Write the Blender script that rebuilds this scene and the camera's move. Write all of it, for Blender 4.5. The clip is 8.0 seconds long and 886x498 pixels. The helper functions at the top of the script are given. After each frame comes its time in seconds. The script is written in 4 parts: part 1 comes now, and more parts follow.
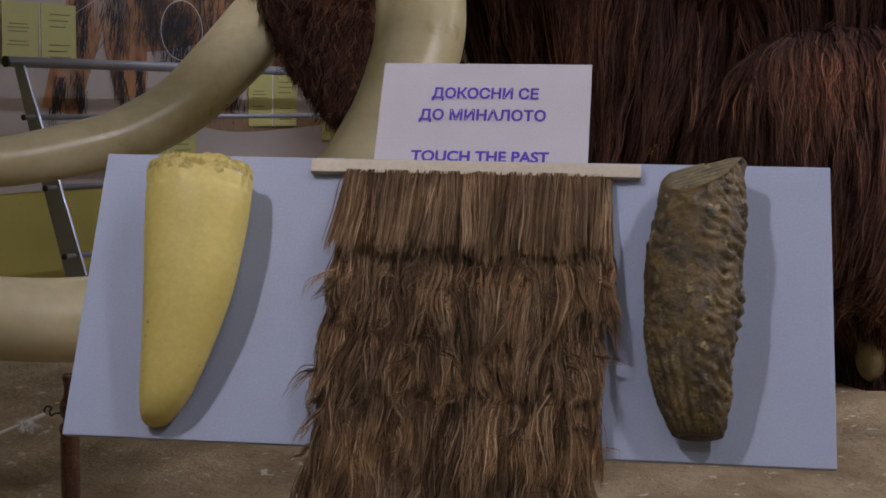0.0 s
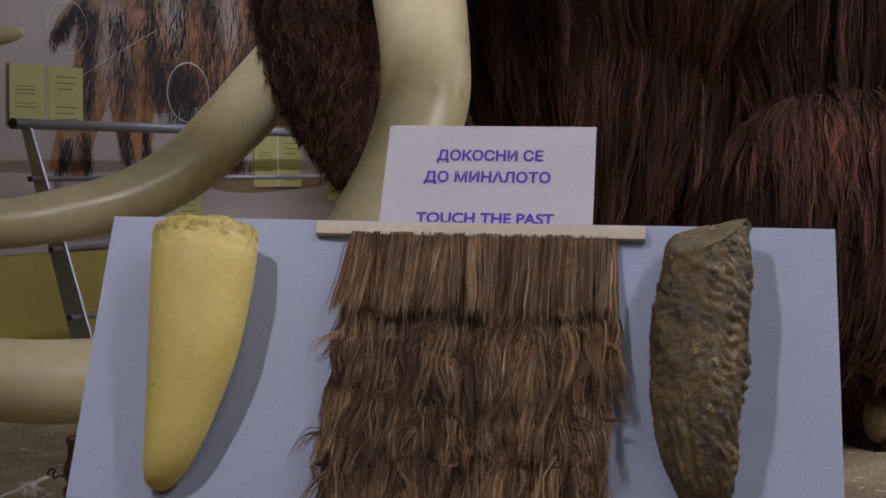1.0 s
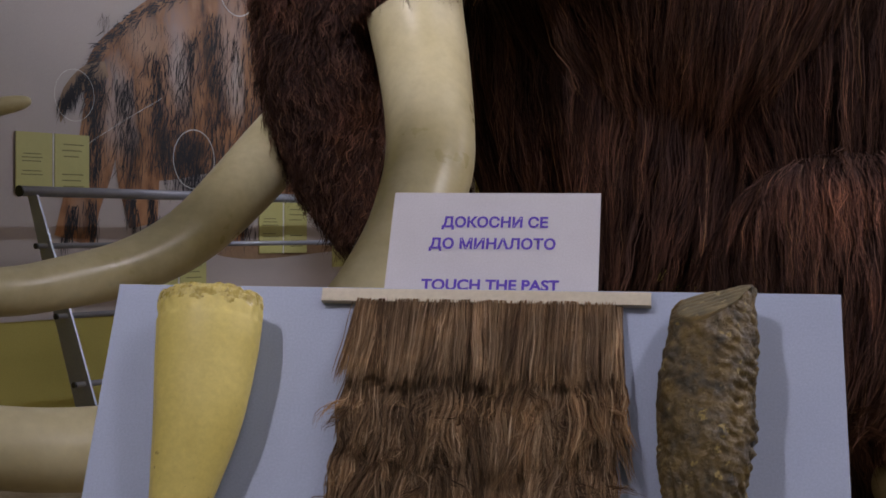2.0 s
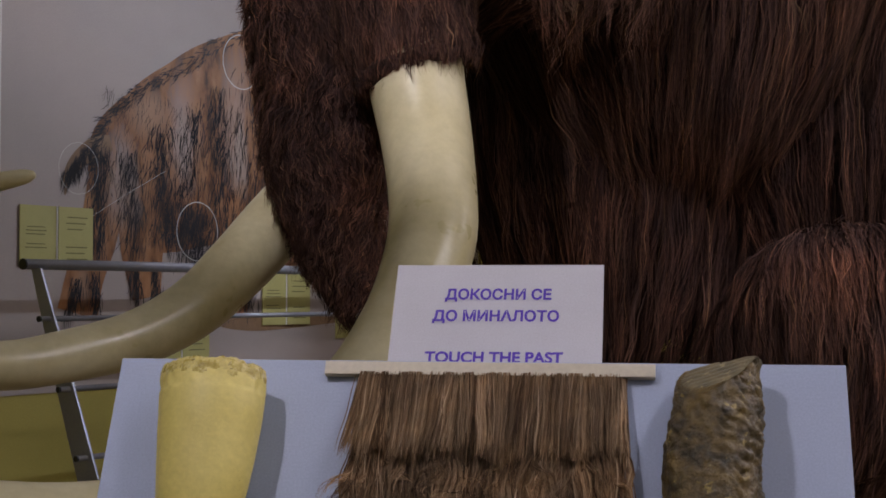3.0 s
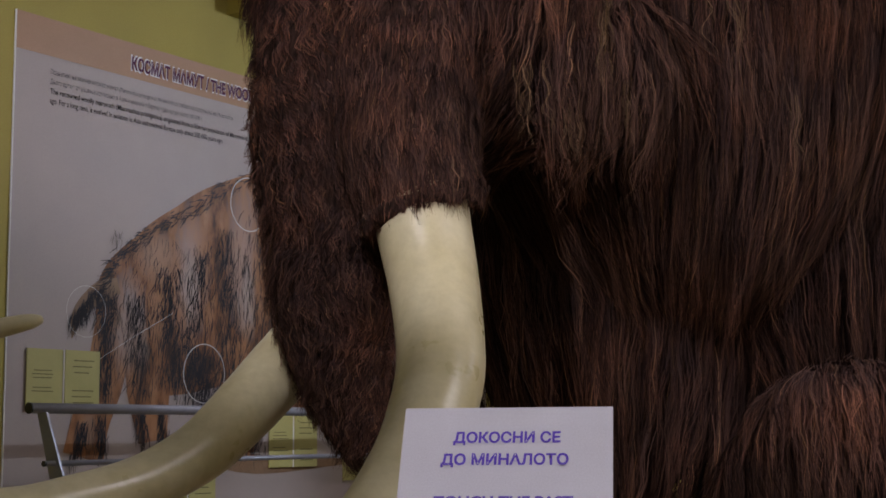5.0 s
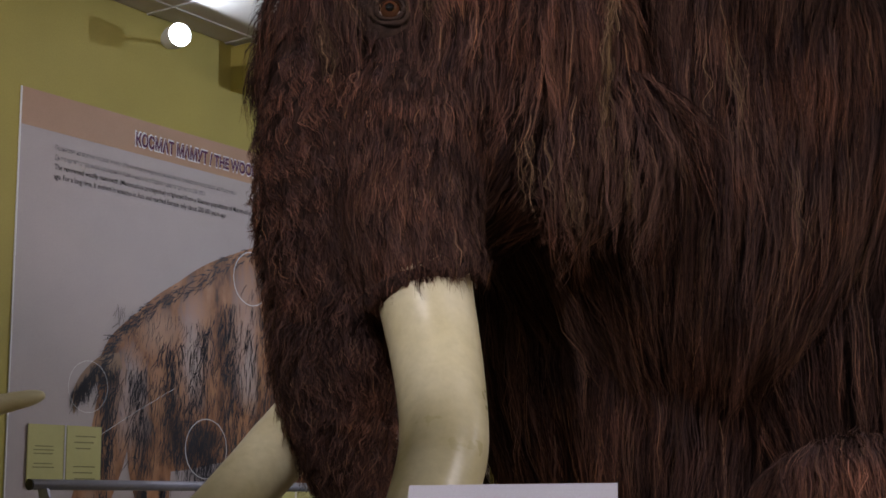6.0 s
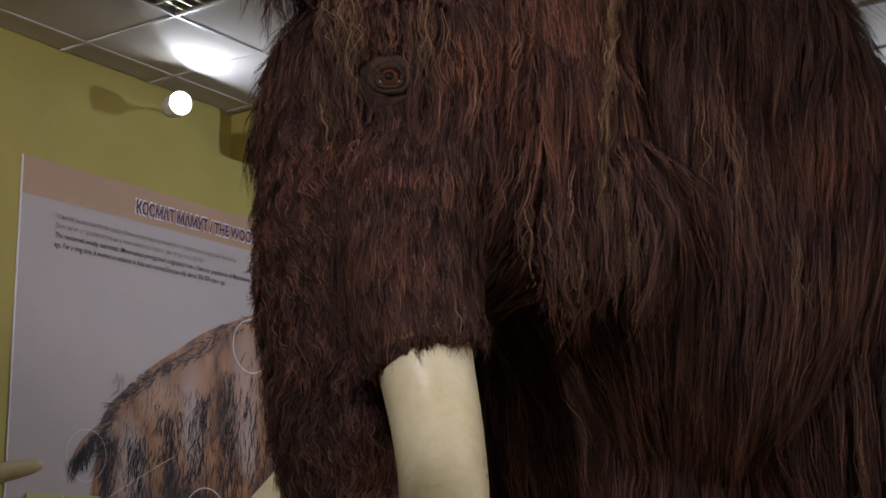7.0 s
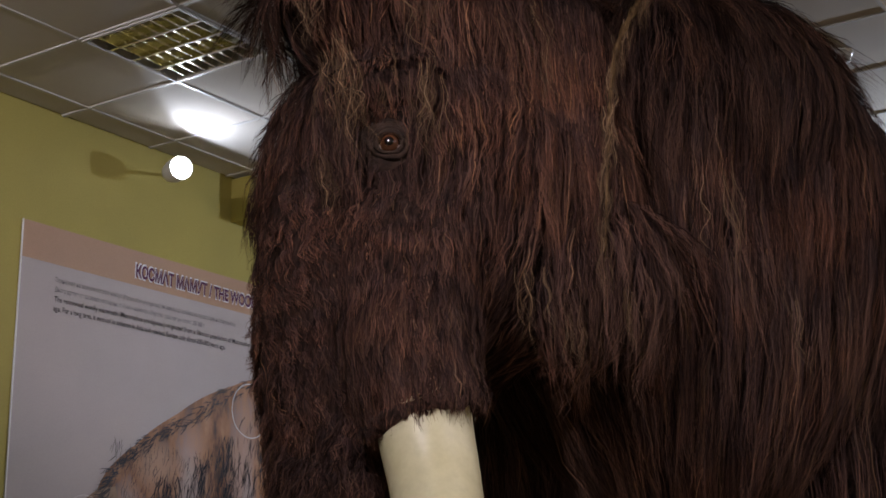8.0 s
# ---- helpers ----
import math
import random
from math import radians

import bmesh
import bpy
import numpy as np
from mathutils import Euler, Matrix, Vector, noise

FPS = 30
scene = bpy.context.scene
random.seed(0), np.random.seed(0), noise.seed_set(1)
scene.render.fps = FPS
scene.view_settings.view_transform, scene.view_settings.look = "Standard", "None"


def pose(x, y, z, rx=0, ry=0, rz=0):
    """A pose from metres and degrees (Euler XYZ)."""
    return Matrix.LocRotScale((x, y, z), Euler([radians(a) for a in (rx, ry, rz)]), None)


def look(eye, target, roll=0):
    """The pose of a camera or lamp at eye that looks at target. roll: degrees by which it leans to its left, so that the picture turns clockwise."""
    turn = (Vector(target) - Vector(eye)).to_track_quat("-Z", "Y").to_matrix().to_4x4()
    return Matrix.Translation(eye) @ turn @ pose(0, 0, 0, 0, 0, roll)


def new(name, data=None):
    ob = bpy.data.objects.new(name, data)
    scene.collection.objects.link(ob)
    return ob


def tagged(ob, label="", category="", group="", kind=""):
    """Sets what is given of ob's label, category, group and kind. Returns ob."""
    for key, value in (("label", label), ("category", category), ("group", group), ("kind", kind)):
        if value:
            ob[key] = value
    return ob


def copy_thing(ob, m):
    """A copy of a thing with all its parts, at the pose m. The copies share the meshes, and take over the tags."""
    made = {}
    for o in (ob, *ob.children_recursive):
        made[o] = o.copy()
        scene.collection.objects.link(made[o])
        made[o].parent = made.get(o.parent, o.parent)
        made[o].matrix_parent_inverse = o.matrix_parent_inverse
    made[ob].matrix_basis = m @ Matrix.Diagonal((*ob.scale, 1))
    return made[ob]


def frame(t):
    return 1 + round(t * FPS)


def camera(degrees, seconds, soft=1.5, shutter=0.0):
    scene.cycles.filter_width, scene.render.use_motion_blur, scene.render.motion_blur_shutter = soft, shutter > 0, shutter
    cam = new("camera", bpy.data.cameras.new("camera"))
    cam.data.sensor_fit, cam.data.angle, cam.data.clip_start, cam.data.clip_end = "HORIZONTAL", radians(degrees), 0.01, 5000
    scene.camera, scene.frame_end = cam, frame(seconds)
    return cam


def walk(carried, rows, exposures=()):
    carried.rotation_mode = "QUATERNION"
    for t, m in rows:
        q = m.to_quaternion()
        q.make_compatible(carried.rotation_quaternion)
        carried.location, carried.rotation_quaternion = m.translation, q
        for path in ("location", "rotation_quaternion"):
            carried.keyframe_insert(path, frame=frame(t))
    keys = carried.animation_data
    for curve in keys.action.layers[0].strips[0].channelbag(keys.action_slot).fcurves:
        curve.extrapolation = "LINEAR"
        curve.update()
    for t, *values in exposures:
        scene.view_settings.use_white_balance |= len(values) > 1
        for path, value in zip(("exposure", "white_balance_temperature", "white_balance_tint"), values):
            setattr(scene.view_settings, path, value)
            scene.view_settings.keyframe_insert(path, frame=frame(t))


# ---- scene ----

# ------------------------------------------------------------ camera: a tripod head that tilts up
EYE, NODAL = 0.97, 0.061
cam = camera(34.08, 8.0, soft=1.7)
ROWS = [
    (0.0, -1.013, -5.986, -0.678), (0.5, -0.909, -4.881, -0.648), (1.0, -0.790, -3.608, -0.587),
    (1.5, -0.664, -2.370, -0.507), (3.0, -0.433, 1.749, -0.098), (3.5, -0.372, 3.081, 0.003),
    (4.0, -0.294, 4.484, 0.133), (4.5, -0.232, 5.812, 0.280), (6.0, -0.086, 10.149, 0.530),
    (6.5, -0.085, 11.446, 0.600), (7.0, -0.122, 12.773, 0.680), (7.5, -0.150, 13.963, 0.711),
    (8.0, -0.169, 15.296, 0.718),
]


def head_pose(yaw, pitch, roll):
    return (pose(0, 0, EYE, 0, 0, yaw) @ pose(0, 0, 0, pitch, 0, 0)
            @ pose(0, NODAL, 0, 0, roll, 0) @ pose(0, 0, 0, 90, 0, 0))


walk(cam, [(t, head_pose(yaw, pitch, roll)) for t, yaw, pitch, roll in ROWS])
scene.view_settings.exposure = 0.0

# ------------------------------------------------------------ plan numbers
CEIL = 3.56
CORNER = Vector((-1.9915, 6.7030, 0.0))           # foot of the poster's outer edge on the long wall
ALONG = Vector((0.56278, 0.82661, 0.0))           # along the long wall
INTO = Vector((0.82661, -0.56278, 0.0))           # from the long wall into the hall
WALL_TURN = math.degrees(math.atan2(ALONG.y, ALONG.x))


def hall(s, n, z):
    """A place in the hall: s metres along the long wall, n metres out from it, z up."""
    return CORNER + ALONG * s + INTO * n + Vector((0, 0, z))



# ------------------------------------------------------------ world and lamps
world = bpy.data.worlds.new("hall_world")
scene.world = world
world.use_nodes = True
world.node_tree.nodes["Background"].inputs[0].default_value = (0.55, 0.62, 0.8, 1)
world.node_tree.nodes["Background"].inputs[1].default_value = 0.02


def lamp(name, eye, target, power, size, spread, colour, blend=0.6):
    data = bpy.data.lights.new(name, "SPOT")
    data.energy, data.shadow_soft_size, data.color = power, size, colour
    data.spot_size, data.spot_blend = radians(spread), blend
    ob = new(name, data)
    ob.matrix_world = look(eye, target)
    return ob


COOL = (0.97, 0.88, 0.95)
# Unseen: two follow the board's shadows, four are added to brighten poster and mammoth.
UNSEEN_SPOTS = [  # eye, target, watts, degrees
    ((-1.55, 0.45, 3.44), (-0.05, 2.1, 0.72), 150, 32),
    ((1.75, 0.45, 3.44), (0.25, 2.15, 0.72), 105, 32),
    ((-2.55, 3.3, 3.44), (-1.35, 7.9, 3.15), 150, 46),
    ((-0.85, 1.5, 3.44), (-0.02, 4.6, 2.05), 290, 42),
    ((1.3, -1.3, 3.44), (0.90, 5.0, 2.85), 260, 27),
    ((2.3, 2.5, 3.44), (1.50, 4.8, 0.70), 250, 27),
]
for spot_eye, spot_target, watts, wide in UNSEEN_SPOTS:
    lamp("spot_light", spot_eye, spot_target, watts, 0.022, wide, COOL)


# Area light added under an unseen fitting, as fill for the hall.
def added_panel_light(place, turn, power, size=0.5):
    data = bpy.data.lights.new("added_panel_light", "AREA")
    data.shape, data.size, data.energy, data.color = "SQUARE", size, power, (0.97, 0.90, 1.0)
    ob = new("added_panel_light", data)
    ob.matrix_world = Matrix.Translation(place) @ pose(0, 0, 0, 0, 0, turn)


# ------------------------------------------------------------ materials
def material(name):
    m = bpy.data.materials.new(name)
    m.use_nodes = True
    return m, m.node_tree.nodes, m.node_tree.links, m.node_tree.nodes["Principled BSDF"]


def node(nodes, kind, **sets):
    n = nodes.new(kind)
    for key, value in sets.items():
        n.inputs[key.replace("_", " ")].default_value = value
    return n


def ramp(nodes, links, source, stops):
    r = nodes.new("ShaderNodeValToRGB")
    links.new(source, r.inputs[0])
    while len(r.color_ramp.elements) < len(stops):
        r.color_ramp.elements.new(0.5)
    for e, (at, colour) in zip(r.color_ramp.elements, stops):
        e.position, e.color = at, (*colour, 1)
    return r.outputs[0]


def mixed(nodes, links, factor, a, b, how="MIX"):
    m = nodes.new("ShaderNodeMix")
    m.data_type, m.blend_type = "RGBA", how
    for source, at in ((factor, 0), (a, 6), (b, 7)):
        if isinstance(source, (int, float)):
            m.inputs[at].default_value = source
        elif isinstance(source, tuple):
            m.inputs[at].default_value = (*source, 1)
        else:
            links.new(source, m.inputs[at])
    return m.outputs[2]


def surface(name, low, high, rough=0.6, scale=3.0, fine=60.0, bump=0.1, depth=0.002, gloss=0.4, metal=0.0, coat=0.0, speck=None):
    """Paint, plaster, stone, resin: a blotchy colour at one scale, grain and relief at another."""
    m, nodes, links, out = material(name)
    where = nodes.new("ShaderNodeTexCoord").outputs["Object"]
    big = node(nodes, "ShaderNodeTexNoise", Scale=scale, Detail=4.0, Roughness=0.6)
    small = node(nodes, "ShaderNodeTexNoise", Scale=fine, Detail=5.0, Roughness=0.65)
    links.new(where, big.inputs["Vector"]), links.new(where, small.inputs["Vector"])
    colour = ramp(nodes, links, big.outputs[0], [(0.3, low), (0.7, high)])
    grain = ramp(nodes, links, small.outputs[0], [(0.3, (0.82, 0.82, 0.82)), (0.7, (1.0, 1.0, 1.0))])
    colour = mixed(nodes, links, 0.8, colour, grain, "MULTIPLY")
    if speck:
        spots = node(nodes, "ShaderNodeTexNoise", Scale=fine * 0.35, Detail=3.0, Roughness=0.7)
        links.new(where, spots.inputs["Vector"])
        mask = ramp(nodes, links, spots.outputs[0], [(speck[1], (0, 0, 0)), (speck[1] + 0.05, (1, 1, 1))])
        colour = mixed(nodes, links, mask, colour, speck[0])
    links.new(colour, out.inputs["Base Color"])
    b = nodes.new("ShaderNodeBump")
    b.inputs["Strength"].default_value, b.inputs["Distance"].default_value = bump, depth
    links.new(small.outputs[0], b.inputs["Height"])
    links.new(b.outputs[0], out.inputs["Normal"])
    rr = node(nodes, "ShaderNodeMapRange", From_Min=0.3, From_Max=0.7, To_Min=max(0.04, rough - 0.08), To_Max=min(1, rough + 0.08))
    links.new(big.outputs[0], rr.inputs[0]), links.new(rr.outputs[0], out.inputs["Roughness"])
    out.inputs["Metallic"].default_value = metal
    out.inputs["Specular IOR Level"].default_value = gloss
    out.inputs["Coat Weight"].default_value = coat
    out.inputs["Coat Roughness"].default_value = 0.15
    return m


def fur(name, stops, rough=0.5, gloss=0.25, patch=None, tip=(1.0, 1.0, 1.0)):
    """Hair: each lock has its own tone, with fine strands running along it; patches of another tone over the whole."""
    m, nodes, links, out = material(name)
    geo = nodes.new("ShaderNodeNewGeometry")
    uv = nodes.new("ShaderNodeTexCoord")
    tone = ramp(nodes, links, geo.outputs["Random Per Island"], stops)
    stretch = nodes.new("ShaderNodeMapping")
    stretch.inputs["Scale"].default_value = (5.0, 0.7, 1.0)
    links.new(uv.outputs["UV"], stretch.inputs[0])
    strand = node(nodes, "ShaderNodeTexNoise", Scale=1.0, Detail=3.0, Roughness=0.7)
    links.new(stretch.outputs[0], strand.inputs["Vector"])
    lines = ramp(nodes, links, strand.outputs[0], [(0.3, (0.35, 0.33, 0.33)), (0.7, (1.25, 1.25, 1.25))])
    colour = mixed(nodes, links, 0.85, tone, lines, "MULTIPLY")
    apart = nodes.new("ShaderNodeSeparateXYZ")
    links.new(uv.outputs["UV"], apart.inputs[0])
    slow = nodes.new("ShaderNodeMath")
    slow.operation, slow.inputs[1].default_value = "MULTIPLY", 0.13
    links.new(apart.outputs[1], slow.inputs[0])
    lock = nodes.new("ShaderNodeTexNoise")
    lock.noise_dimensions = "1D"
    lock.inputs["Scale"].default_value, lock.inputs["Detail"].default_value = 1.0, 1.0
    links.new(slow.outputs[0], lock.inputs["W"])
    by_lock = ramp(nodes, links, lock.outputs[0], [(0.32, (0.48, 0.46, 0.46)), (0.50, (1.0, 1.0, 1.0)), (0.70, (1.7, 1.68, 1.66))])
    colour = mixed(nodes, links, 1.0, colour, by_lock, "MULTIPLY")
    part_way = nodes.new("ShaderNodeMath")
    part_way.operation = "FRACT"
    links.new(apart.outputs[1], part_way.inputs[0])
    bleached = ramp(nodes, links, part_way.outputs[0], [(0.35, (0, 0, 0)), (0.95, (1, 1, 1))])
    colour = mixed(nodes, links, bleached, colour, mixed(nodes, links, 1.0, colour, tip, "MULTIPLY"))
    if patch:
        blot = node(nodes, "ShaderNodeTexNoise", Scale=patch[1], Detail=3.0, Roughness=0.6)
        links.new(uv.outputs["Object"], blot.inputs["Vector"])
        mask = ramp(nodes, links, blot.outputs[0], [(0.45, (0, 0, 0)), (0.68, (1, 1, 1))])
        colour = mixed(nodes, links, mask, colour, mixed(nodes, links, 1.0, colour, patch[0], "MULTIPLY"))
    links.new(colour, out.inputs["Base Color"])
    b = nodes.new("ShaderNodeBump")
    b.inputs["Strength"].default_value, b.inputs["Distance"].default_value = 0.5, 0.002
    links.new(strand.outputs[0], b.inputs["Height"]), links.new(b.outputs[0], out.inputs["Normal"])
    out.inputs["Roughness"].default_value = rough
    out.inputs["Specular IOR Level"].default_value = gloss
    return m


def plain(name, colour, rough=0.6, glow=0.0, metal=0.0, gloss=0.4):
    m, nodes, links, out = material(name)
    out.inputs["Base Color"].default_value = (*colour, 1)
    out.inputs["Roughness"].default_value, out.inputs["Metallic"].default_value = rough, metal
    out.inputs["Specular IOR Level"].default_value = gloss
    if glow:
        out.inputs["Emission Color"].default_value, out.inputs["Emission Strength"].default_value = (*colour, 1), glow
    return m


WALL = surface("olive_wall_paint", (0.40, 0.33, 0.075), (0.46, 0.385, 0.10), 0.7, 1.2, 120, 0.15)
CEILING = surface("ceiling_tile", (0.56, 0.52, 0.47), (0.64, 0.60, 0.55), 0.9, 1.5, 180, 0.35)
GRID = plain("ceiling_bar_paint", (0.56, 0.55, 0.54), 0.45)
SAND = surface("sandy_floor_crust", (0.27, 0.205, 0.125), (0.50, 0.41, 0.28), 0.95, 4.5, 48, 1.0, 0.03, 0.2, speck=((0.66, 0.61, 0.52), 0.635))
BOARD = surface("blue_grey_board_paint", (0.34, 0.40, 0.56), (0.38, 0.44, 0.60), 0.55, 5, 300, 0.1, 0.001)
PAPER = surface("white_paper", (0.50, 0.50, 0.56), (0.55, 0.55, 0.61), 0.7, 9, 400, 0.05, 0.0005)
INK = plain("violet_ink", (0.085, 0.04, 0.40), 0.6)
STRIP = surface("cream_wood_strip", (0.55, 0.50, 0.40), (0.62, 0.57, 0.46), 0.55, 8, 120, 0.1, 0.001)
HAIR = fur("brown_hair_locks", [(0.0, (0.085, 0.050, 0.030)), (0.45, (0.172, 0.115, 0.070)), (0.85, (0.235, 0.166, 0.106)), (1.0, (0.38, 0.285, 0.20))], 0.65, 0.08, ((1.5, 1.40, 1.24), 14.0), (1.2, 1.2, 1.15))
COAT = fur("shaggy_coat", [(0.0, (0.021, 0.0130, 0.0128)), (0.5, (0.041, 0.0248, 0.0232)), (0.95, (0.068, 0.042, 0.035)), (1.0, (0.115, 0.074, 0.048))], 0.75, 0.03, ((1.65, 1.36, 1.16), 2.4), (2.2, 1.92, 1.55))
def short_nap(name, low, high):
    """Short matted hair: fine upright streaks in colour and relief."""
    m, nodes, links, out = material(name)
    where = nodes.new("ShaderNodeTexCoord").outputs["Object"]
    squash = nodes.new("ShaderNodeMapping")
    squash.inputs["Scale"].default_value = (70.0, 70.0, 9.0)
    bend = node(nodes, "ShaderNodeTexNoise", Scale=7.0, Detail=2.0)
    links.new(where, bend.inputs["Vector"])
    moved = mixed(nodes, links, 0.08, where, bend.outputs[1], "ADD")
    links.new(moved, squash.inputs[0])
    streak = node(nodes, "ShaderNodeTexNoise", Scale=1.0, Detail=4.0, Roughness=0.7)
    links.new(squash.outputs[0], streak.inputs["Vector"])
    links.new(ramp(nodes, links, streak.outputs[0], [(0.35, low), (0.68, high)]), out.inputs["Base Color"])
    b = nodes.new("ShaderNodeBump")
    b.inputs["Strength"].default_value, b.inputs["Distance"].default_value = 1.0, 0.012
    links.new(streak.outputs[0], b.inputs["Height"]), links.new(b.outputs[0], out.inputs["Normal"])
    out.inputs["Roughness"].default_value, out.inputs["Specular IOR Level"].default_value = 0.85, 0.05
    return m


HIDE = short_nap("dark_matted_nap", (0.008, 0.005, 0.0045), (0.050, 0.028, 0.022))
IVORY = surface("cream_resin_tusk", (0.47, 0.415, 0.235), (0.61, 0.56, 0.37), 0.33, 4.5, 26, 0.10, 0.004, 0.4)
BONE = surface("yellow_resin_cast", (0.60, 0.50, 0.14), (0.70, 0.60, 0.20), 0.45, 7, 110, 0.2, 0.002, 0.4, coat=0.0, speck=((0.34, 0.27, 0.08), 0.70))
RIM = surface("rough_yellow_rim", (0.38, 0.29, 0.07), (0.74, 0.63, 0.20), 0.28, 60, 150, 0.9, 0.005, 0.6, coat=0.3, speck=((0.24, 0.18, 0.05), 0.60))
MOLAR = surface("brown_molar_cast", (0.022, 0.021, 0.018), (0.17, 0.115, 0.034), 0.38, 38, 130, 1.0, 0.005, 0.5, speck=((0.30, 0.23, 0.08), 0.62))
CROWN = surface("worn_crown_cast", (0.075, 0.068, 0.050), (0.24, 0.20, 0.115), 0.4, 35, 120, 0.7, 0.003, 0.45, speck=((0.30, 0.26, 0.15), 0.62))
STEEL = surface("grey_painted_steel", (0.27, 0.28, 0.33), (0.34, 0.35, 0.41), 0.4, 6, 90, 0.1, 0.001, 0.5, 0.3)
DARKWOOD = surface("dark_varnished_wood", (0.035, 0.014, 0.010), (0.07, 0.025, 0.016), 0.25, 12, 70, 0.1, 0.001, 0.5, coat=0.5)
ROPE = surface("white_cotton_rope", (0.55, 0.53, 0.52), (0.68, 0.66, 0.65), 0.9, 60, 400, 0.5, 0.002)
BLACK = plain("black_iron", (0.015, 0.015, 0.016), 0.45)
POSTER = surface("grey_beige_print", (0.42, 0.355, 0.335), (0.50, 0.43, 0.405), 0.5, 0.8, 200, 0.03, 0.0005)
BAND = surface("brown_print_band", (0.42, 0.24, 0.14), (0.47, 0.28, 0.17), 0.5, 2, 200, 0.03, 0.0005)
CARD = surface("yellow_green_card", (0.48, 0.45, 0.17), (0.54, 0.50, 0.20), 0.55, 6, 200, 0.03, 0.0005)
EDGE = plain("white_print_edge", (0.75, 0.74, 0.72), 0.5)
DARKINK = plain("dark_print_ink", (0.035, 0.03, 0.035), 0.6)
PLUM = plain("plum_print_ink", (0.10, 0.02, 0.07), 0.6)
CARDINK = plain("olive_print_ink", (0.17, 0.155, 0.06), 0.6)
GREYINK = plain("grey_print_ink", (0.16, 0.14, 0.14), 0.6)
FIXTURE = plain("lamp_housing", (0.6, 0.6, 0.6), 0.4)
GLOW = plain("lamp_glass", (0.88, 0.93, 1.0), 0.3, 60.0)
MIRROR = plain("louvre_aluminium", (0.80, 0.79, 0.70), 0.16, 0.0, 1.0)


# ------------------------------------------------------------ mesh tools
class Mass:
    """Gathers quads with places on the sheet and a material number, and makes one mesh of them."""

    def __init__(self):
        self.v, self.f, self.uv, self.m, self.n = [], [], [], [], 0

    def add(self, verts, quads, mat=0, uv=None):
        verts, quads = np.asarray(verts, float).reshape(-1, 3), np.asarray(quads, int).reshape(-1, 4)
        self.v.append(verts)
        self.f.append(quads + self.n)
        self.n += len(verts)
        self.uv.append(np.zeros((len(quads) * 4, 2)) if uv is None else np.asarray(uv, float).reshape(-1, 2))
        self.m.append(np.full(len(quads), mat))

    def mesh(self, name, materials, smooth=True):
        v, f = np.concatenate(self.v), np.concatenate(self.f)
        me = bpy.data.meshes.new(name)
        me.vertices.add(len(v)), me.loops.add(f.size), me.polygons.add(len(f))
        me.vertices.foreach_set("co", v.ravel())
        me.loops.foreach_set("vertex_index", f.ravel())
        me.polygons.foreach_set("loop_start", np.arange(0, f.size, 4))
        me.polygons.foreach_set("use_smooth", np.full(len(f), smooth))
        me.polygons.foreach_set("material_index", np.concatenate(self.m))
        me.uv_layers.new(name="UVMap").data.foreach_set("uv", np.concatenate(self.uv).ravel())
        for m in materials:
            me.materials.append(m)
        me.update(calc_edges=True)
        return me


def thing(name, me, label="", category="", group="", kind="", parent=None, at=None):
    ob = new(name, me)
    if parent:
        ob.parent = parent
    if at is not None:
        ob.matrix_basis = at
    return tagged(ob, label, category, group, kind)


def base(name, at, label, category, group="", kind=""):
    """An Empty at a thing's base, which carries its parts."""
    ob = thing(name, None, label, category, group, kind, at=at)
    ob.empty_display_size = 0.1
    return ob


def part(name, bm, mat, parent, label="", at=None, smooth=False):
    me = bpy.data.meshes.new(name)
    for face in bm.faces:
        face.smooth = smooth
    bm.to_mesh(me)
    bm.free()
    me.materials.append(mat)
    return thing(name, me, label, parent=parent, at=at)


def box(lo, hi, bevel=0.0):
    bm = bmesh.new()
    bmesh.ops.create_cube(bm, size=1)
    for v in bm.verts:
        v.co = Vector([lo[i] + (hi[i] - lo[i]) * (v.co[i] + 0.5) for i in range(3)])
    if bevel:
        bmesh.ops.bevel(bm, geom=bm.edges[:], offset=bevel, segments=2, affect="EDGES", profile=0.6)
    return bm


def lathe(profile, seg=24):
    """A turned form about z from (radius, height) pairs."""
    bm = bmesh.new()
    rings = [[bm.verts.new((r * math.cos(2 * math.pi * k / seg), r * math.sin(2 * math.pi * k / seg), z)) for k in range(seg)] for r, z in profile]
    for a, b in zip(rings, rings[1:]):
        for k in range(seg):
            bm.faces.new((a[k], a[(k + 1) % seg], b[(k + 1) % seg], b[k]))
    bm.faces.new(rings[0][::-1]), bm.faces.new(rings[-1])
    return bm


def glide(points, steps):
    """A smooth line through the points (Catmull-Rom), with their further values carried along."""
    p = np.asarray(points, float)
    p = np.vstack([2 * p[0] - p[1], p, 2 * p[-1] - p[-2]])
    rows = []
    for i in range(1, len(p) - 2):
        for k in range(steps):
            t = k / steps
            a, b, c, d = p[i - 1], p[i], p[i + 1], p[i + 2]
            rows.append(0.5 * (2 * b + (c - a) * t + (2 * a - 5 * b + 4 * c - d) * t * t + (3 * b - a - 3 * c + d) * t ** 3))
    rows.append(p[-2])
    return np.array(rows)


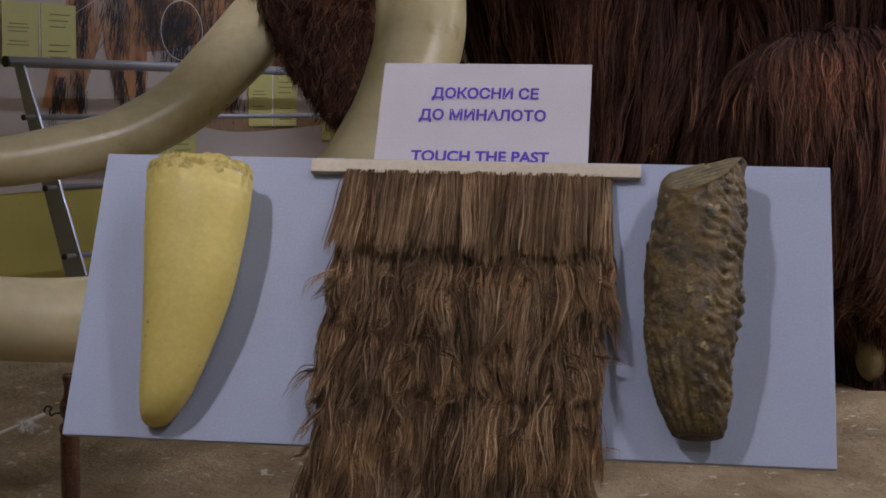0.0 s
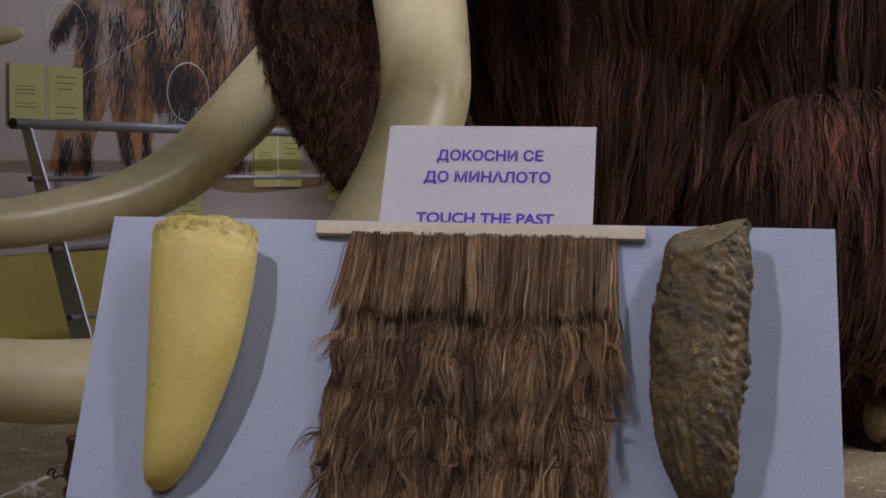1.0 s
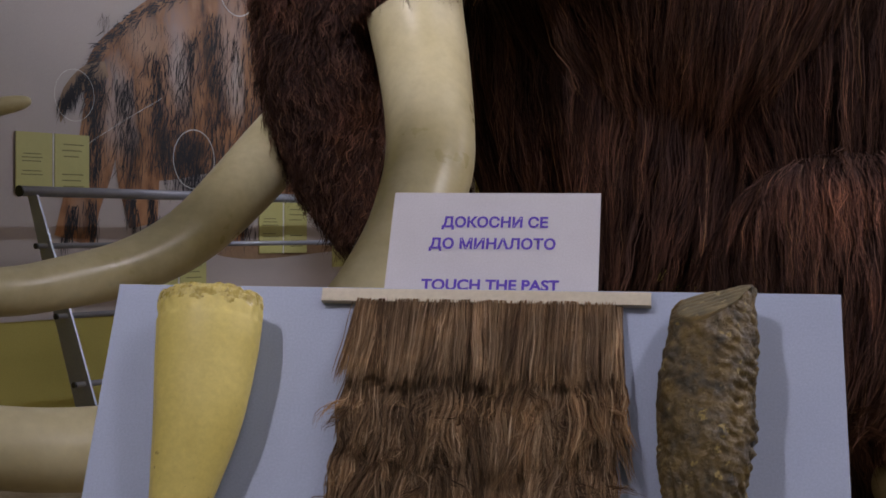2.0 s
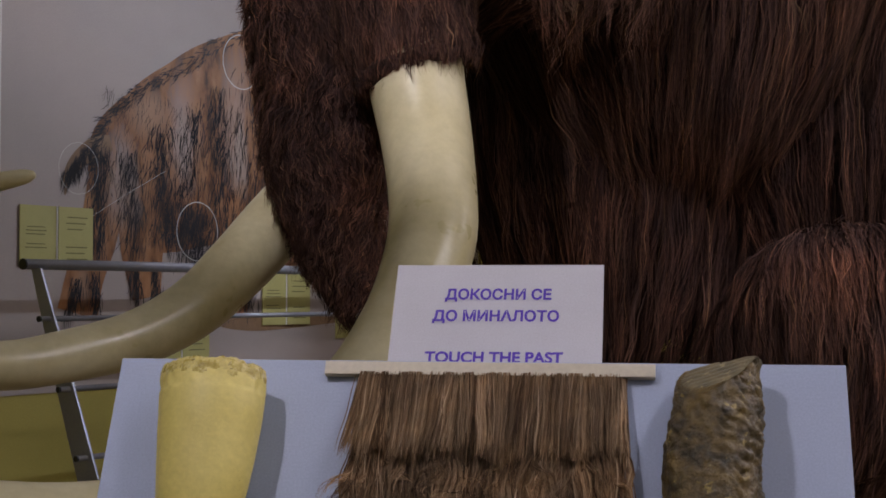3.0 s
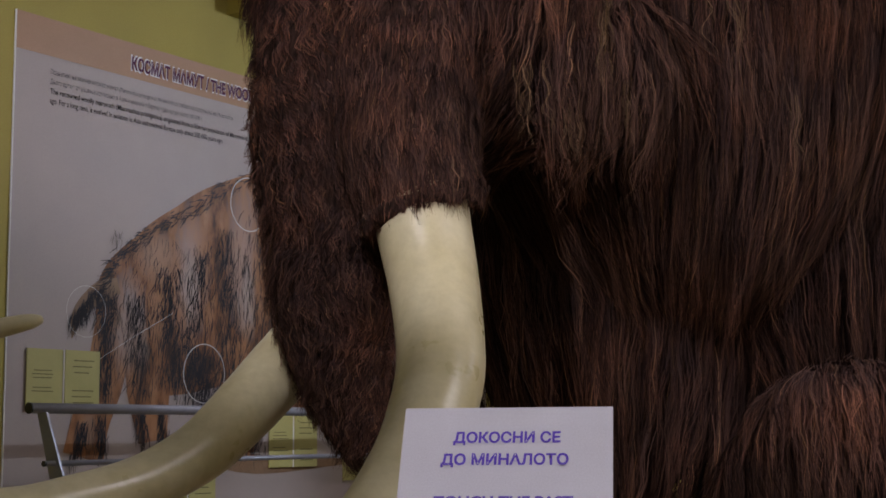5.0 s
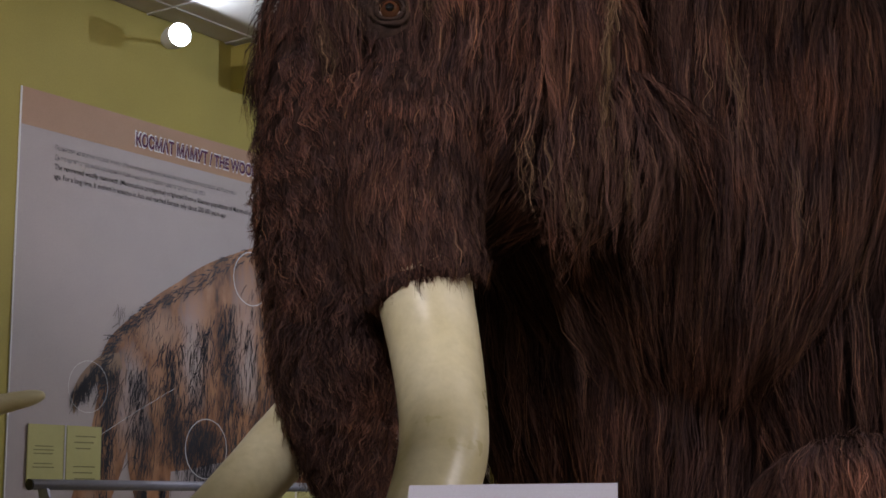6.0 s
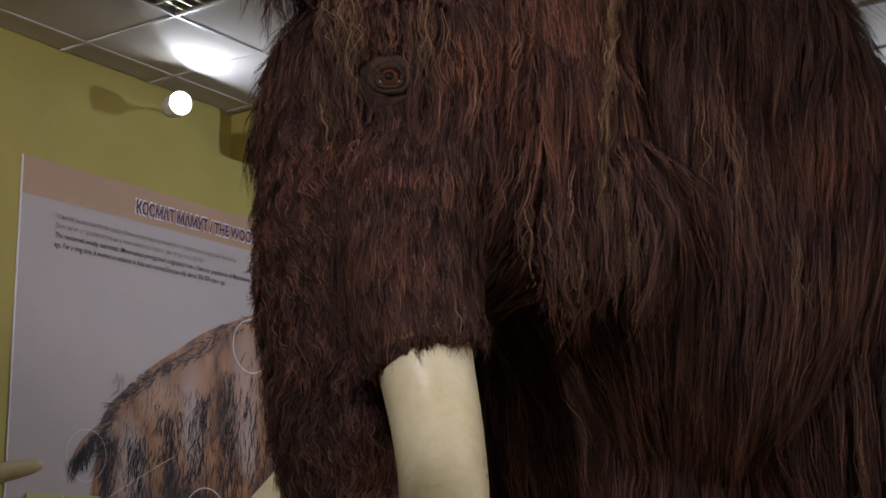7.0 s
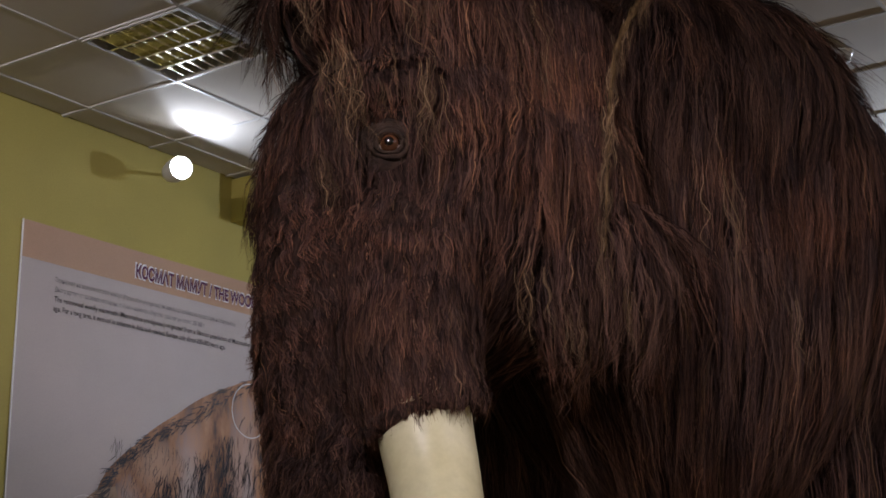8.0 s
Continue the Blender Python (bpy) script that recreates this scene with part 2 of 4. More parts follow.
def tube_mesh(line, seg=28, lump=0.0):
    """Verts and quads of a tube along rows of x, y, z, radius."""
    p, r = line[:, :3], line[:, 3]
    t = np.gradient(p, axis=0)
    t /= np.linalg.norm(t, axis=1)[:, None]
    u = np.cross(t, (0.31, 0.2, 0.93))
    u /= np.linalg.norm(u, axis=1)[:, None]
    w = np.cross(t, u)
    a = np.arange(seg) * 2 * np.pi / seg
    rr = r[:, None] * (1 + lump * np.sin(3 * a[None, :] + 9 * np.arange(len(p))[:, None] / len(p)))
    v = p[:, None, :] + rr[:, :, None] * (np.cos(a)[None, :, None] * u[:, None, :] + np.sin(a)[None, :, None] * w[:, None, :])
    i, k = np.meshgrid(np.arange(len(p) - 1), np.arange(seg), indexing="ij")
    k2 = (k + 1) % seg
    quads = np.stack([i * seg + k, i * seg + k2, (i + 1) * seg + k2, (i + 1) * seg + k], -1).reshape(-1, 4)
    return v.reshape(-1, 3), quads


def rod(points, radius, seg=14):
    """A closed rod along points, as a bmesh."""
    p = np.asarray(points, float)
    line = np.hstack([p, np.full((len(p), 1), radius)])
    v, q = tube_mesh(line, seg)
    bm = bmesh.new()
    vs = [bm.verts.new(c) for c in v]
    for f in q:
        bm.faces.new([vs[j] for j in f])
    bm.faces.new(vs[:seg][::-1]), bm.faces.new(vs[-seg:])
    return bm


def unit(a):
    return a / np.maximum(np.linalg.norm(a, axis=-1, keepdims=True), 1e-9)


def locks(mass, roots, normals, ways, lengths, widths, rng, mat=0, steps=5, lift=0.25, wave=0.03, sag=0.0, kids=1, spread=0.0, pinch=0.7, fuzz=0.012, fall=0.55, blunt=2.4, twist=1.1, curl=(0.5, 1.7)):
    """Hair in locks: each lock leaves its root along its way, a little off the hide, and waves; its kids are thin tapered
    ribbons set round the root, drawn together towards the tip."""
    n = len(roots)
    s = np.linspace(0, 1, steps + 1)
    ways = unit(ways + normals * lift * rng.uniform(0.3, 1.0, (n, 1)))
    side = unit(np.cross(ways, normals) + rng.normal(0, 0.05, (n, 3)))
    out = unit(np.cross(side, ways))
    L = lengths[:, None]

    def sway(count, amount):
        ph, fr = rng.uniform(0, 6.28, (count, 1)), rng.uniform(*curl, (count, 1))
        return amount * rng.uniform(0.2, 1.0, (count, 1)) * (np.sin(6.28 * fr * s + ph) - np.sin(ph)) * np.minimum(1, 2 * s)
    mid = roots[:, None] + ways[:, None] * (L * s)[..., None] + side[:, None] * (L * sway(n, wave))[..., None] + out[:, None] * (L * sway(n, wave * 0.6))[..., None]
    mid[..., 2] -= sag * L * s ** 2
    mid -= normals[:, None] * (lift * fall * L * s ** 2)[..., None]
    if kids > 1:
        own = np.repeat(np.arange(n), kids)
        n = len(own)
        mid, side, out, L, ways = mid[own], side[own], out[own], L[own], ways[own]
        a, b = rng.normal(0, spread, (n, 1)), rng.uniform(-0.4, 0.6, (n, 1)) * spread
        close = 1 - pinch * s ** 1.3
        mid = mid + side[:, None] * (a * close + L * sway(n, fuzz))[..., None] + out[:, None] * (b * close + L * sway(n, fuzz))[..., None]
        cut = rng.uniform(0.7 if blunt < 5 else 0.88, 1.05, (n, 1, 1))
        mid = mid[:, :1] + (mid - mid[:, :1]) * cut
    roll = rng.uniform(-twist, twist, (n, 1))
    across = side * np.cos(roll) + out * np.sin(roll)
    w = widths[:n, None] if len(widths) >= n else rng.choice(widths, n)[:, None]
    w = w * (np.sin(np.pi * np.minimum(0.5, 0.2 + 0.5 * s)) * (1 - s ** blunt) + 0.06) * 0.5
    v = np.stack([mid - across[:, None] * w[..., None], mid + across[:, None] * w[..., None]], 2)
    i = np.arange(n)[:, None] * (steps + 1) * 2
    k = np.arange(steps)[None, :] * 2
    q = np.stack([i + k, i + k + 1, i + k + 3, i + k + 2], -1)
    sh = rng.uniform(0, 50, (n, 1))
    own_tone = rng.integers(0, 5000, (n // kids, 1)).astype(float).repeat(kids, axis=0)
    kk = np.arange(steps)[None, :] + np.zeros((n, 1))
    uv = np.stack([np.stack([sh + a + 0 * kk, own_tone + (kk + b) / steps], -1) for a, b in ((0, 0), (1, 0), (1, 1), (0, 1))], 2)
    mass.add(v.reshape(-1, 3), q.reshape(-1, 4), mat, uv.reshape(-1, 2))


def ball(c, r, nu=36, nv=20):
    u = np.arange(nu) * 2 * np.pi / nu
    w = np.linspace(0.02, np.pi - 0.02, nv)
    v = np.stack([np.sin(w)[:, None] * np.cos(u), np.sin(w)[:, None] * np.sin(u), np.cos(w)[:, None] * np.ones(nu)], -1) * np.array(r) + np.array(c)
    i, k = np.meshgrid(np.arange(nv - 1), np.arange(nu), indexing="ij")
    k2 = (k + 1) % nu
    return v.reshape(-1, 3), np.stack([i * nu + k, (i + 1) * nu + k, (i + 1) * nu + k2, i * nu + k2], -1)


# ------------------------------------------------------------ the hall
S0, S1, DEEP = -9.5, 4.6, 9.0


def slab(name, s, n, z, mat, label):
    """A wall or floor block, given by its reach along the hall's axes."""
    bm = box((s[0], n[0], z[0]), (s[1], n[1], z[1]))
    me = bpy.data.meshes.new(name)
    bm.to_mesh(me)
    bm.free()
    me.materials.append(mat)
    ob = thing(name, me, label, "wall", kind="structure")
    ob.matrix_basis = Matrix(((ALONG.x, INTO.x, 0, CORNER.x), (ALONG.y, INTO.y, 0, CORNER.y), (0, 0, 1, 0), (0, 0, 0, 1)))
    return ob


slab("wall_west", (S0 - 0.2, S1 + 0.2), (-0.2, 0), (-0.1, CEIL + 0.2), WALL, "olive yellow painted hall wall behind the poster")
slab("wall_north", (S1, S1 + 0.2), (0, DEEP), (-0.1, CEIL + 0.2), WALL, "olive yellow painted end wall of the hall")
slab("wall_south", (S0 - 0.2, S0), (0, DEEP), (-0.1, CEIL + 0.2), WALL, "olive yellow painted wall behind the visitor")
slab("wall_east", (S0 - 0.2, S1 + 0.2), (DEEP, DEEP + 0.2), (-0.1, CEIL + 0.2), WALL, "olive yellow painted wall across the hall")
slab("beam", (1.45, S1), (0.0, 0.14), (3.30, CEIL - 0.004), WALL, "olive painted boxed beam under the ceiling")

TO_HALL = Matrix(((ALONG.x, INTO.x, 0, CORNER.x), (ALONG.y, INTO.y, 0, CORNER.y), (0, 0, 1, 0), (0, 0, 0, 1)))


def ground():
    """Uneven sandy crust over the whole hall, finer where it is seen."""
    nx = 280
    xs, ys = np.linspace(S0, S1, nx), np.linspace(0, DEEP, nx)
    mass = Mass()
    v = []
    for a in xs:
        for b in ys:
            p = Vector((a, b, 0))
            h = 0.030 * noise.noise(p * 1.3) + 0.018 * noise.noise(p * 4.1) + 0.012 * noise.noise(p * 9) + 0.007 * noise.noise(p * 22)
            v.append((a, b, h - 0.02))
    i, k = np.meshgrid(np.arange(nx - 1), np.arange(nx - 1), indexing="ij")
    mass.add(v, np.stack([i * nx + k, i * nx + k + nx, i * nx + k + nx + 1, i * nx + k + 1][::-1], -1))
    ob = thing("ground", mass.mesh("ground", [SAND]), "uneven sandy ground with pale crusted patches", "ground", kind="structure")
    ob.matrix_basis = TO_HALL


ground()

# ------------------------------------------------------------ ceiling: tiles in a bar grid, one mesh
TILE_S, TILE_N, TILE = -0.395, 0.785, 0.6


def ceiling():
    bm = bmesh.new()

    def quad(s0, n0, s1, n1, z0, z1, mat):
        c = [bm.verts.new((s, n, z)) for z in (z0, z1) for s, n in ((s0, n0), (s1, n0), (s1, n1), (s0, n1))]
        for f in ((3, 2, 1, 0), (4, 5, 6, 7), (0, 1, 5, 4), (1, 2, 6, 5), (2, 3, 7, 6), (3, 0, 4, 7)):
            bm.faces.new([c[j] for j in f]).material_index = mat
    s_first = int(math.floor((S0 - TILE_S) / TILE))
    for i in range(s_first, int((S1 - TILE_S) / TILE) + 1):
        for j in range(-2, 15):
            s0, n0 = TILE_S + i * TILE, TILE_N + j * TILE
            a0, a1, b0, b1 = max(s0, S0), min(s0 + TILE, S1), max(n0, 0), min(n0 + TILE, DEEP)
            if a1 - a0 < 0.02 or b1 - b0 < 0.02 or (i, j) in LUMINAIRES:
                continue
            z = CEIL + 0.006 + 0.002 * random.random()
            quad(a0 + 0.008, b0 + 0.008, a1 - 0.008, b1 - 0.008, z, z + 0.02, 0)
    for i in range(s_first, int((S1 - TILE_S) / TILE) + 2):
        s = TILE_S + i * TILE
        if S0 < s < S1:
            quad(s - 0.009, 0, s + 0.009, DEEP, CEIL, CEIL + 0.012, 1)
    for j in range(-1, 15):
        b = TILE_N + j * TILE
        if 0 < b < DEEP:
            quad(S0, b - 0.009, S1, b + 0.009, CEIL + 0.001, CEIL + 0.013, 1)
    quad(S0, 0, S1, DEEP, CEIL + 0.16, CEIL + 0.2, 0)
    me = bpy.data.meshes.new("ceiling")
    bm.to_mesh(me)
    bm.free()
    me.materials.append(CEILING), me.materials.append(GRID)
    ob = thing("ceiling", me, "suspended ceiling of pale mineral tiles in a bar grid", "ceiling", kind="structure")
    ob.matrix_basis = TO_HALL


# Every lit fitting is out of view, added to brighten the hall.
LUMINAIRES = {(0, 0): 0, (3, 6): 0, (2, 2): 20, (4, 8): 16, (-4, 5): 1.2, (-1, 8): 36, (0, 10): 80, (-9, 3): 8, (-9, 9): 20}  # watts of those that are lit
ceiling()


def louvre_light(i, j):
    """A recessed ceiling fitting with a grid of bright aluminium louvres."""
    s0, n0 = TILE_S + i * TILE, TILE_N + j * TILE
    ob = base("ceiling_light", Matrix.Translation(hall(s0 + 0.3, n0 + 0.3, CEIL)) @ pose(0, 0, 0, 0, 0, WALL_TURN), "recessed square ceiling light with aluminium louvres (lit ones are unseen and added), " + ("lit" if LUMINAIRES[i, j] else "unlit"), "ceiling light", "ceiling lights")
    part("housing", box((-0.285, -0.285, 0.075), (0.285, 0.285, 0.10)), MIRROR, ob)
    for x in (-1, 1):
        part("frame", box((x * 0.289 - 0.006, -0.295, -0.006), (x * 0.289 + 0.006, 0.295, 0.09)), GRID, ob)
        part("frame", box((-0.283, x * 0.289 - 0.006, -0.006), (0.283, x * 0.289 + 0.006, 0.09)), GRID, ob)
    for k in range(1, 4):
        x = -0.283 + 0.566 * k / 4
        bm = box((x - 0.006, -0.283, 0.0), (x + 0.006, 0.283, 0.055))
        for v in bm.verts:
            if v.co.z > 0.02:
                v.co.x = x + (v.co.x - x) * 3.2
        part("louvre", bm, MIRROR, ob)
    for k in range(1, 9):
        y = -0.283 + 0.566 * k / 9
        bm = box((-0.283, y - 0.003, 0.004), (0.283, y + 0.003, 0.05))
        for v in bm.verts:
            if v.co.z > 0.02:
                v.co.y = y + (v.co.y - y) * 4
        part("louvre", bm, MIRROR, ob)


for i, j in LUMINAIRES:
    louvre_light(i, j)
    if LUMINAIRES[i, j]:
        added_panel_light(hall(TILE_S + i * TILE + 0.3, TILE_N + j * TILE + 0.3, CEIL - 0.02), WALL_TURN, LUMINAIRES[i, j])


def spot_lamp(eye, target, glow, label, foot):
    """A round spot on an arm that runs back to its fixing."""
    ob = base("spot_lamp", Matrix.Translation(foot), label, "spot lamp", "spot lamps")
    rel = Vector(eye) - Vector(foot)
    aim = Matrix.Translation(rel) @ (Vector(target) - Vector(eye)).to_track_quat("Z", "Y").to_matrix().to_4x4()
    tail = aim @ Vector((0, 0, -0.14))
    part("arm", rod([(0, 0, 0), tail * 0.5, tail], 0.009), FIXTURE, ob)
    part("housing", lathe([(0.02, -0.16), (0.050, -0.15), (0.060, -0.10), (0.064, -0.02), (0.064, -0.012), (0.060, -0.012), (0.058, -0.03)], 28), FIXTURE, ob, at=aim, smooth=True)
    part("lens", lathe([(0.057, -0.026), (0.059, -0.020), (0.045, -0.010), (0.004, -0.004)], 28), glow, ob, "glowing white lens", at=aim, smooth=True)


WALL_AND_ADDED_SPOTS = [  # eye, target, wash, fixing on the wall, watts
    ((-1.315, 7.12, 3.37), (0.335, 4.63, 3.13), (0.25, 6.58, 3.72), (-1.394, 7.575, 3.46), 12),
    # Added out of view and hung from the ceiling, to brighten the tiles there.
    ((3.30, 7.90, 3.30), (1.2, 4.2, 2.6), (1.2, 4.2, 3.6), (3.55, 8.20, CEIL), 220),
]
for spot_eye, spot_target, wash, fixing, watts in WALL_AND_ADDED_SPOTS:
    spot_lamp(spot_eye, spot_target, GLOW, "lit round white spot lamp on an arm (far right one is unseen and added)", fixing)
    way = (Vector(spot_target) - Vector(spot_eye)).normalized()
    lamp("spot_light", Vector(spot_eye) + way * 0.03, wash, watts, 0.03, 156, (0.74, 0.82, 1.0), 0.15)
for spot_eye, spot_target, watts, wide in UNSEEN_SPOTS:
    way = (Vector(spot_target) - Vector(spot_eye)).normalized()
    spot_lamp(Vector(spot_eye) - way * 0.03, spot_target, GLOW, "unseen lit round white spot lamp, put over the exhibits to brighten them", (spot_eye[0], spot_eye[1] - 0.12, CEIL))


def smoke_detector():
    ob = base("smoke_detector", Matrix.Translation((1.841, 6.175, CEIL)), "white round smoke detector on the ceiling", "smoke detector")
    part("base_plate", lathe([(0.052, 0.012), (0.055, 0.0), (0.052, -0.012)], 28), GRID, ob, smooth=True)
    part("cap", lathe([(0.048, -0.012), (0.046, -0.03), (0.036, -0.045), (0.012, -0.05)], 28), GRID, ob, smooth=True)


smoke_detector()


# ------------------------------------------------------------ writing
def lettering(name, text, mat, parent, width, at, label="", bold=0.0, shear=0.0, height=None):
    """A line of writing as a thin mesh, its width fitted, its lower left corner at the origin of at."""
    data = bpy.data.curves.new(name, "FONT")
    data.body, data.size, data.extrude, data.offset, data.shear = text, 1.0, 0.0, bold, shear
    ob = bpy.data.objects.new(name, data)
    scene.collection.objects.link(ob)
    bpy.context.view_layer.update()
    me = bpy.data.meshes.new_from_object(ob.evaluated_get(bpy.context.evaluated_depsgraph_get()))
    bpy.data.objects.remove(ob)
    co = np.empty(len(me.vertices) * 3)
    me.vertices.foreach_get("co", co)
    co = co.reshape(-1, 3)
    x0, x1 = co[:, 0].min(), co[:, 0].max()
    k = width / (x1 - x0)
    ky = k if height is None else height / 0.73
    co[:, 0] = (co[:, 0] - x0) * k
    co[:, 1] *= ky
    me.vertices.foreach_set("co", co.ravel())
    me.materials.clear()
    me.materials.append(mat)
    return thing(name, me, label, parent=parent, at=at)


# ------------------------------------------------------------ the poster on the long wall
POST_W, POST_LOW, POST_TOP, POST_BAND = 4.1, 0.495, 2.979, 2.795
# x along the wall, y up, z out of the wall
FACE = Matrix(((ALONG.x, 0, INTO.x, 0), (ALONG.y, 0, INTO.y, 0), (0, 1, 0, 0), (0, 0, 0, 1)))
poster = base("poster", Matrix.Translation(CORNER + Vector((0, 0, POST_LOW))) @ FACE, "large grey printed poster with brown title band and drawn beast", "poster")


def on_poster(s, z, out=0.0):
    return Vector((s, z - POST_LOW, 0.006 + out))


def flat(points, out=0.0):
    bm = bmesh.new()
    bm.faces.new([bm.verts.new(on_poster(s, z, out)) for s, z in points])
    bmesh.ops.triangulate(bm, faces=bm.faces[:])
    return bm


part("panel", box((0.003, 0, 0.001), (POST_W, POST_TOP - POST_LOW, 0.006)), POSTER, poster)
part("band", flat([(0.003, POST_BAND), (POST_W, POST_BAND), (POST_W, POST_TOP), (0.003, POST_TOP)], 0.001), BAND, poster, "brown printed title band")
part("edge", box((-0.005, 0, 0.001), (0.002, POST_TOP - POST_LOW, 0.008)), EDGE, poster, "thin white edge")
def printed(name, text, s, z, width, height, mat, bold=0.0, out=0.003, label="", shear=0.0):
    return lettering(name, text, mat, poster, width, Matrix.Translation(on_poster(s, z, out)), label, bold, shear, height)


TITLE = "КОСМАТ МАМУТ / THE WOOLLY MAMMOTH"
printed("title_halo", TITLE, 0.732, 2.837, 1.349, 0.074, EDGE, 0.060, 0.0015)
printed("title", TITLE, 0.738, 2.840, 1.333, 0.066, PLUM, 0.034, 0.0035, "plum title lettering")
printed("text_line", "Познатият на всички космат мамут (Mammuthus primigenius) възниква от сибирска популация на Mammuthus", 0.213, 2.707, 1.29, 0.026, GREYINK)
printed("text_line", "Дълго време се развива изолирано в Азия и навлиза в Европа едва преди около 200 000 г.", 0.211, 2.659, 1.05, 0.026, GREYINK)
printed("text_line", "The renowned woolly mammoth (Mammuthus primigenius) originated from a Siberian population of Mammuthus", 0.212, 2.611, 1.42, 0.028, DARKINK, 0.006)
printed("text_line", "ago. For a long time, it evolved in isolation in Asia and reached Europe only about 200 000 years ago.", 0.210, 2.564, 1.215, 0.028, DARKINK, 0.006)


def drawing_paint():
    """Printed colour of the drawn beast: rust brown, washed out to pale pink and grey on flank and haunch."""
    m, nodes, links, out = material("rust_print")
    where = nodes.new("ShaderNodeTexCoord").outputs["Object"]
    stretch = nodes.new("ShaderNodeMapping")
    stretch.inputs["Scale"].default_value = (9.0, 3.0, 1.0)
    links.new(where, stretch.inputs[0])
    big = node(nodes, "ShaderNodeTexNoise", Scale=1.0, Detail=5.0, Roughness=0.62)
    links.new(stretch.outputs[0], big.inputs["Vector"])
    colour = ramp(nodes, links, big.outputs[0], [(0.36, (0.08, 0.036, 0.019)), (0.47, (0.27, 0.112, 0.042)), (0.62, (0.40, 0.19, 0.085))])
    # washes: centre along and up the sheet, half width, half height, pale tone
    for s_, z_, wide, high, tone in ((0.76, 1.50, 0.13, 0.30, (0.46, 0.36, 0.33)), (1.19, 1.80, 0.15, 0.36, (0.48, 0.33, 0.28)), (1.20, 1.72, 0.08, 0.20, (0.49, 0.40, 0.36)),
                                     (1.60, 1.95, 0.15, 0.42, (0.47, 0.33, 0.28)), (1.64, 1.70, 0.08, 0.24, (0.49, 0.40, 0.36)), (0.95, 1.88, 0.16, 0.14, (0.42, 0.25, 0.16)), (0.50, 1.02, 0.06, 0.10, (0.40, 0.24, 0.16)), (2.1, 1.9, 0.3, 0.4, (0.45, 0.31, 0.26))):
        place = nodes.new("ShaderNodeMapping")
        place.vector_type = "TEXTURE"
        place.inputs["Location"].default_value, place.inputs["Scale"].default_value = (s_, z_ - POST_LOW, 0.0), (wide, high, 1.0)
        links.new(where, place.inputs[0])
        far = nodes.new("ShaderNodeVectorMath")
        far.operation = "LENGTH"
        links.new(place.outputs[0], far.inputs[0])
        ragged = nodes.new("ShaderNodeMath")
        ragged.operation, ragged.inputs[1].default_value = "MULTIPLY_ADD", 1.5
        links.new(big.outputs[0], ragged.inputs[0]), links.new(far.outputs["Value"], ragged.inputs[2])
        shrink = nodes.new("ShaderNodeMath")
        shrink.operation, shrink.inputs[1].default_value = "MULTIPLY", 0.55
        links.new(ragged.outputs[0], shrink.inputs[0])
        mask = ramp(nodes, links, shrink.outputs[0], [(0.62, (0.72, 0.72, 0.72)), (1.0, (0.0, 0.0, 0.0))])
        colour = mixed(nodes, links, mask, colour, tone)
    links.new(colour, out.inputs["Base Color"])
    out.inputs["Roughness"].default_value = 0.5
    return m


def ribbon(points, steps, out):
    """A flat printed brush stroke along rows of s, z, half width."""
    line = glide(points, steps)
    d = np.gradient(line[:, :2], axis=0)
    d = np.stack([-d[:, 1], d[:, 0]], 1) / np.maximum(np.linalg.norm(d, axis=1), 1e-9)[:, None]
    bm = bmesh.new()
    rows = [[bm.verts.new(on_poster(*(p[:2] + k * p[2] * e), out)) for k in (1, -1)] for p, e in zip(line, d)]
    for a, b in zip(rows, rows[1:]):
        bm.faces.new((a[0], a[1], b[1], b[0]))
    return bm


def drawn_beast():
    rust = drawing_paint()
    # trunk-less hind half of a walking beast: barrel, legs and tail as broad strokes
    part("drawn_body", ribbon([(0.56, 1.42, 0.02), (0.72, 1.52, 0.32), (0.98, 1.60, 0.44), (1.25, 1.70, 0.50), (1.55, 1.80, 0.56), (2.0, 1.88, 0.62), (2.5, 1.95, 0.5), (2.7, 2.0, 0.1)], 10, 0.002), rust, poster, "rust brown drawn body")
    for k, leg in enumerate((
            [(0.66, 1.50, 0.13), (0.60, 1.25, 0.125), (0.52, 1.05, 0.12), (0.475, 0.868, 0.13)],
            [(0.90, 1.40, 0.17), (0.90, 1.20, 0.15), (0.92, 1.05, 0.12), (0.935, 0.945, 0.10)],
            [(1.60, 1.45, 0.20), (1.60, 1.20, 0.16), (1.60, 1.0, 0.11), (1.60, 0.850, 0.10)],
            [(2.05, 1.45, 0.22), (2.05, 1.20, 0.17), (2.05, 1.0, 0.13), (2.03, 0.900, 0.13)])):
        part("drawn_leg", ribbon(leg, 8, 0.0026 + 0.0003 * k), rust, poster)
    part("drawn_tail", ribbon([(0.68, 1.72, 0.04), (0.57, 1.680, 0.055), (0.47, 1.615, 0.045), (0.41, 1.54, 0.032), (0.385, 1.440, 0.003)], 8, 0.0028), SHADOW_PRINT, poster)
    part("drawn_shadow", ribbon([(1.40, 0.815, 0.01), (1.60, 0.815, 0.045), (1.9, 0.81, 0.05), (2.6, 0.81, 0.01)], 8, 0.0018), SHADOW_PRINT, poster, "dark brown printed ground stroke")


SHADOW_PRINT = surface("printed_ground_brown", (0.20, 0.12, 0.07), (0.32, 0.20, 0.12), 0.5, 6, 60, 0.03, 0.0005)
drawn_beast()


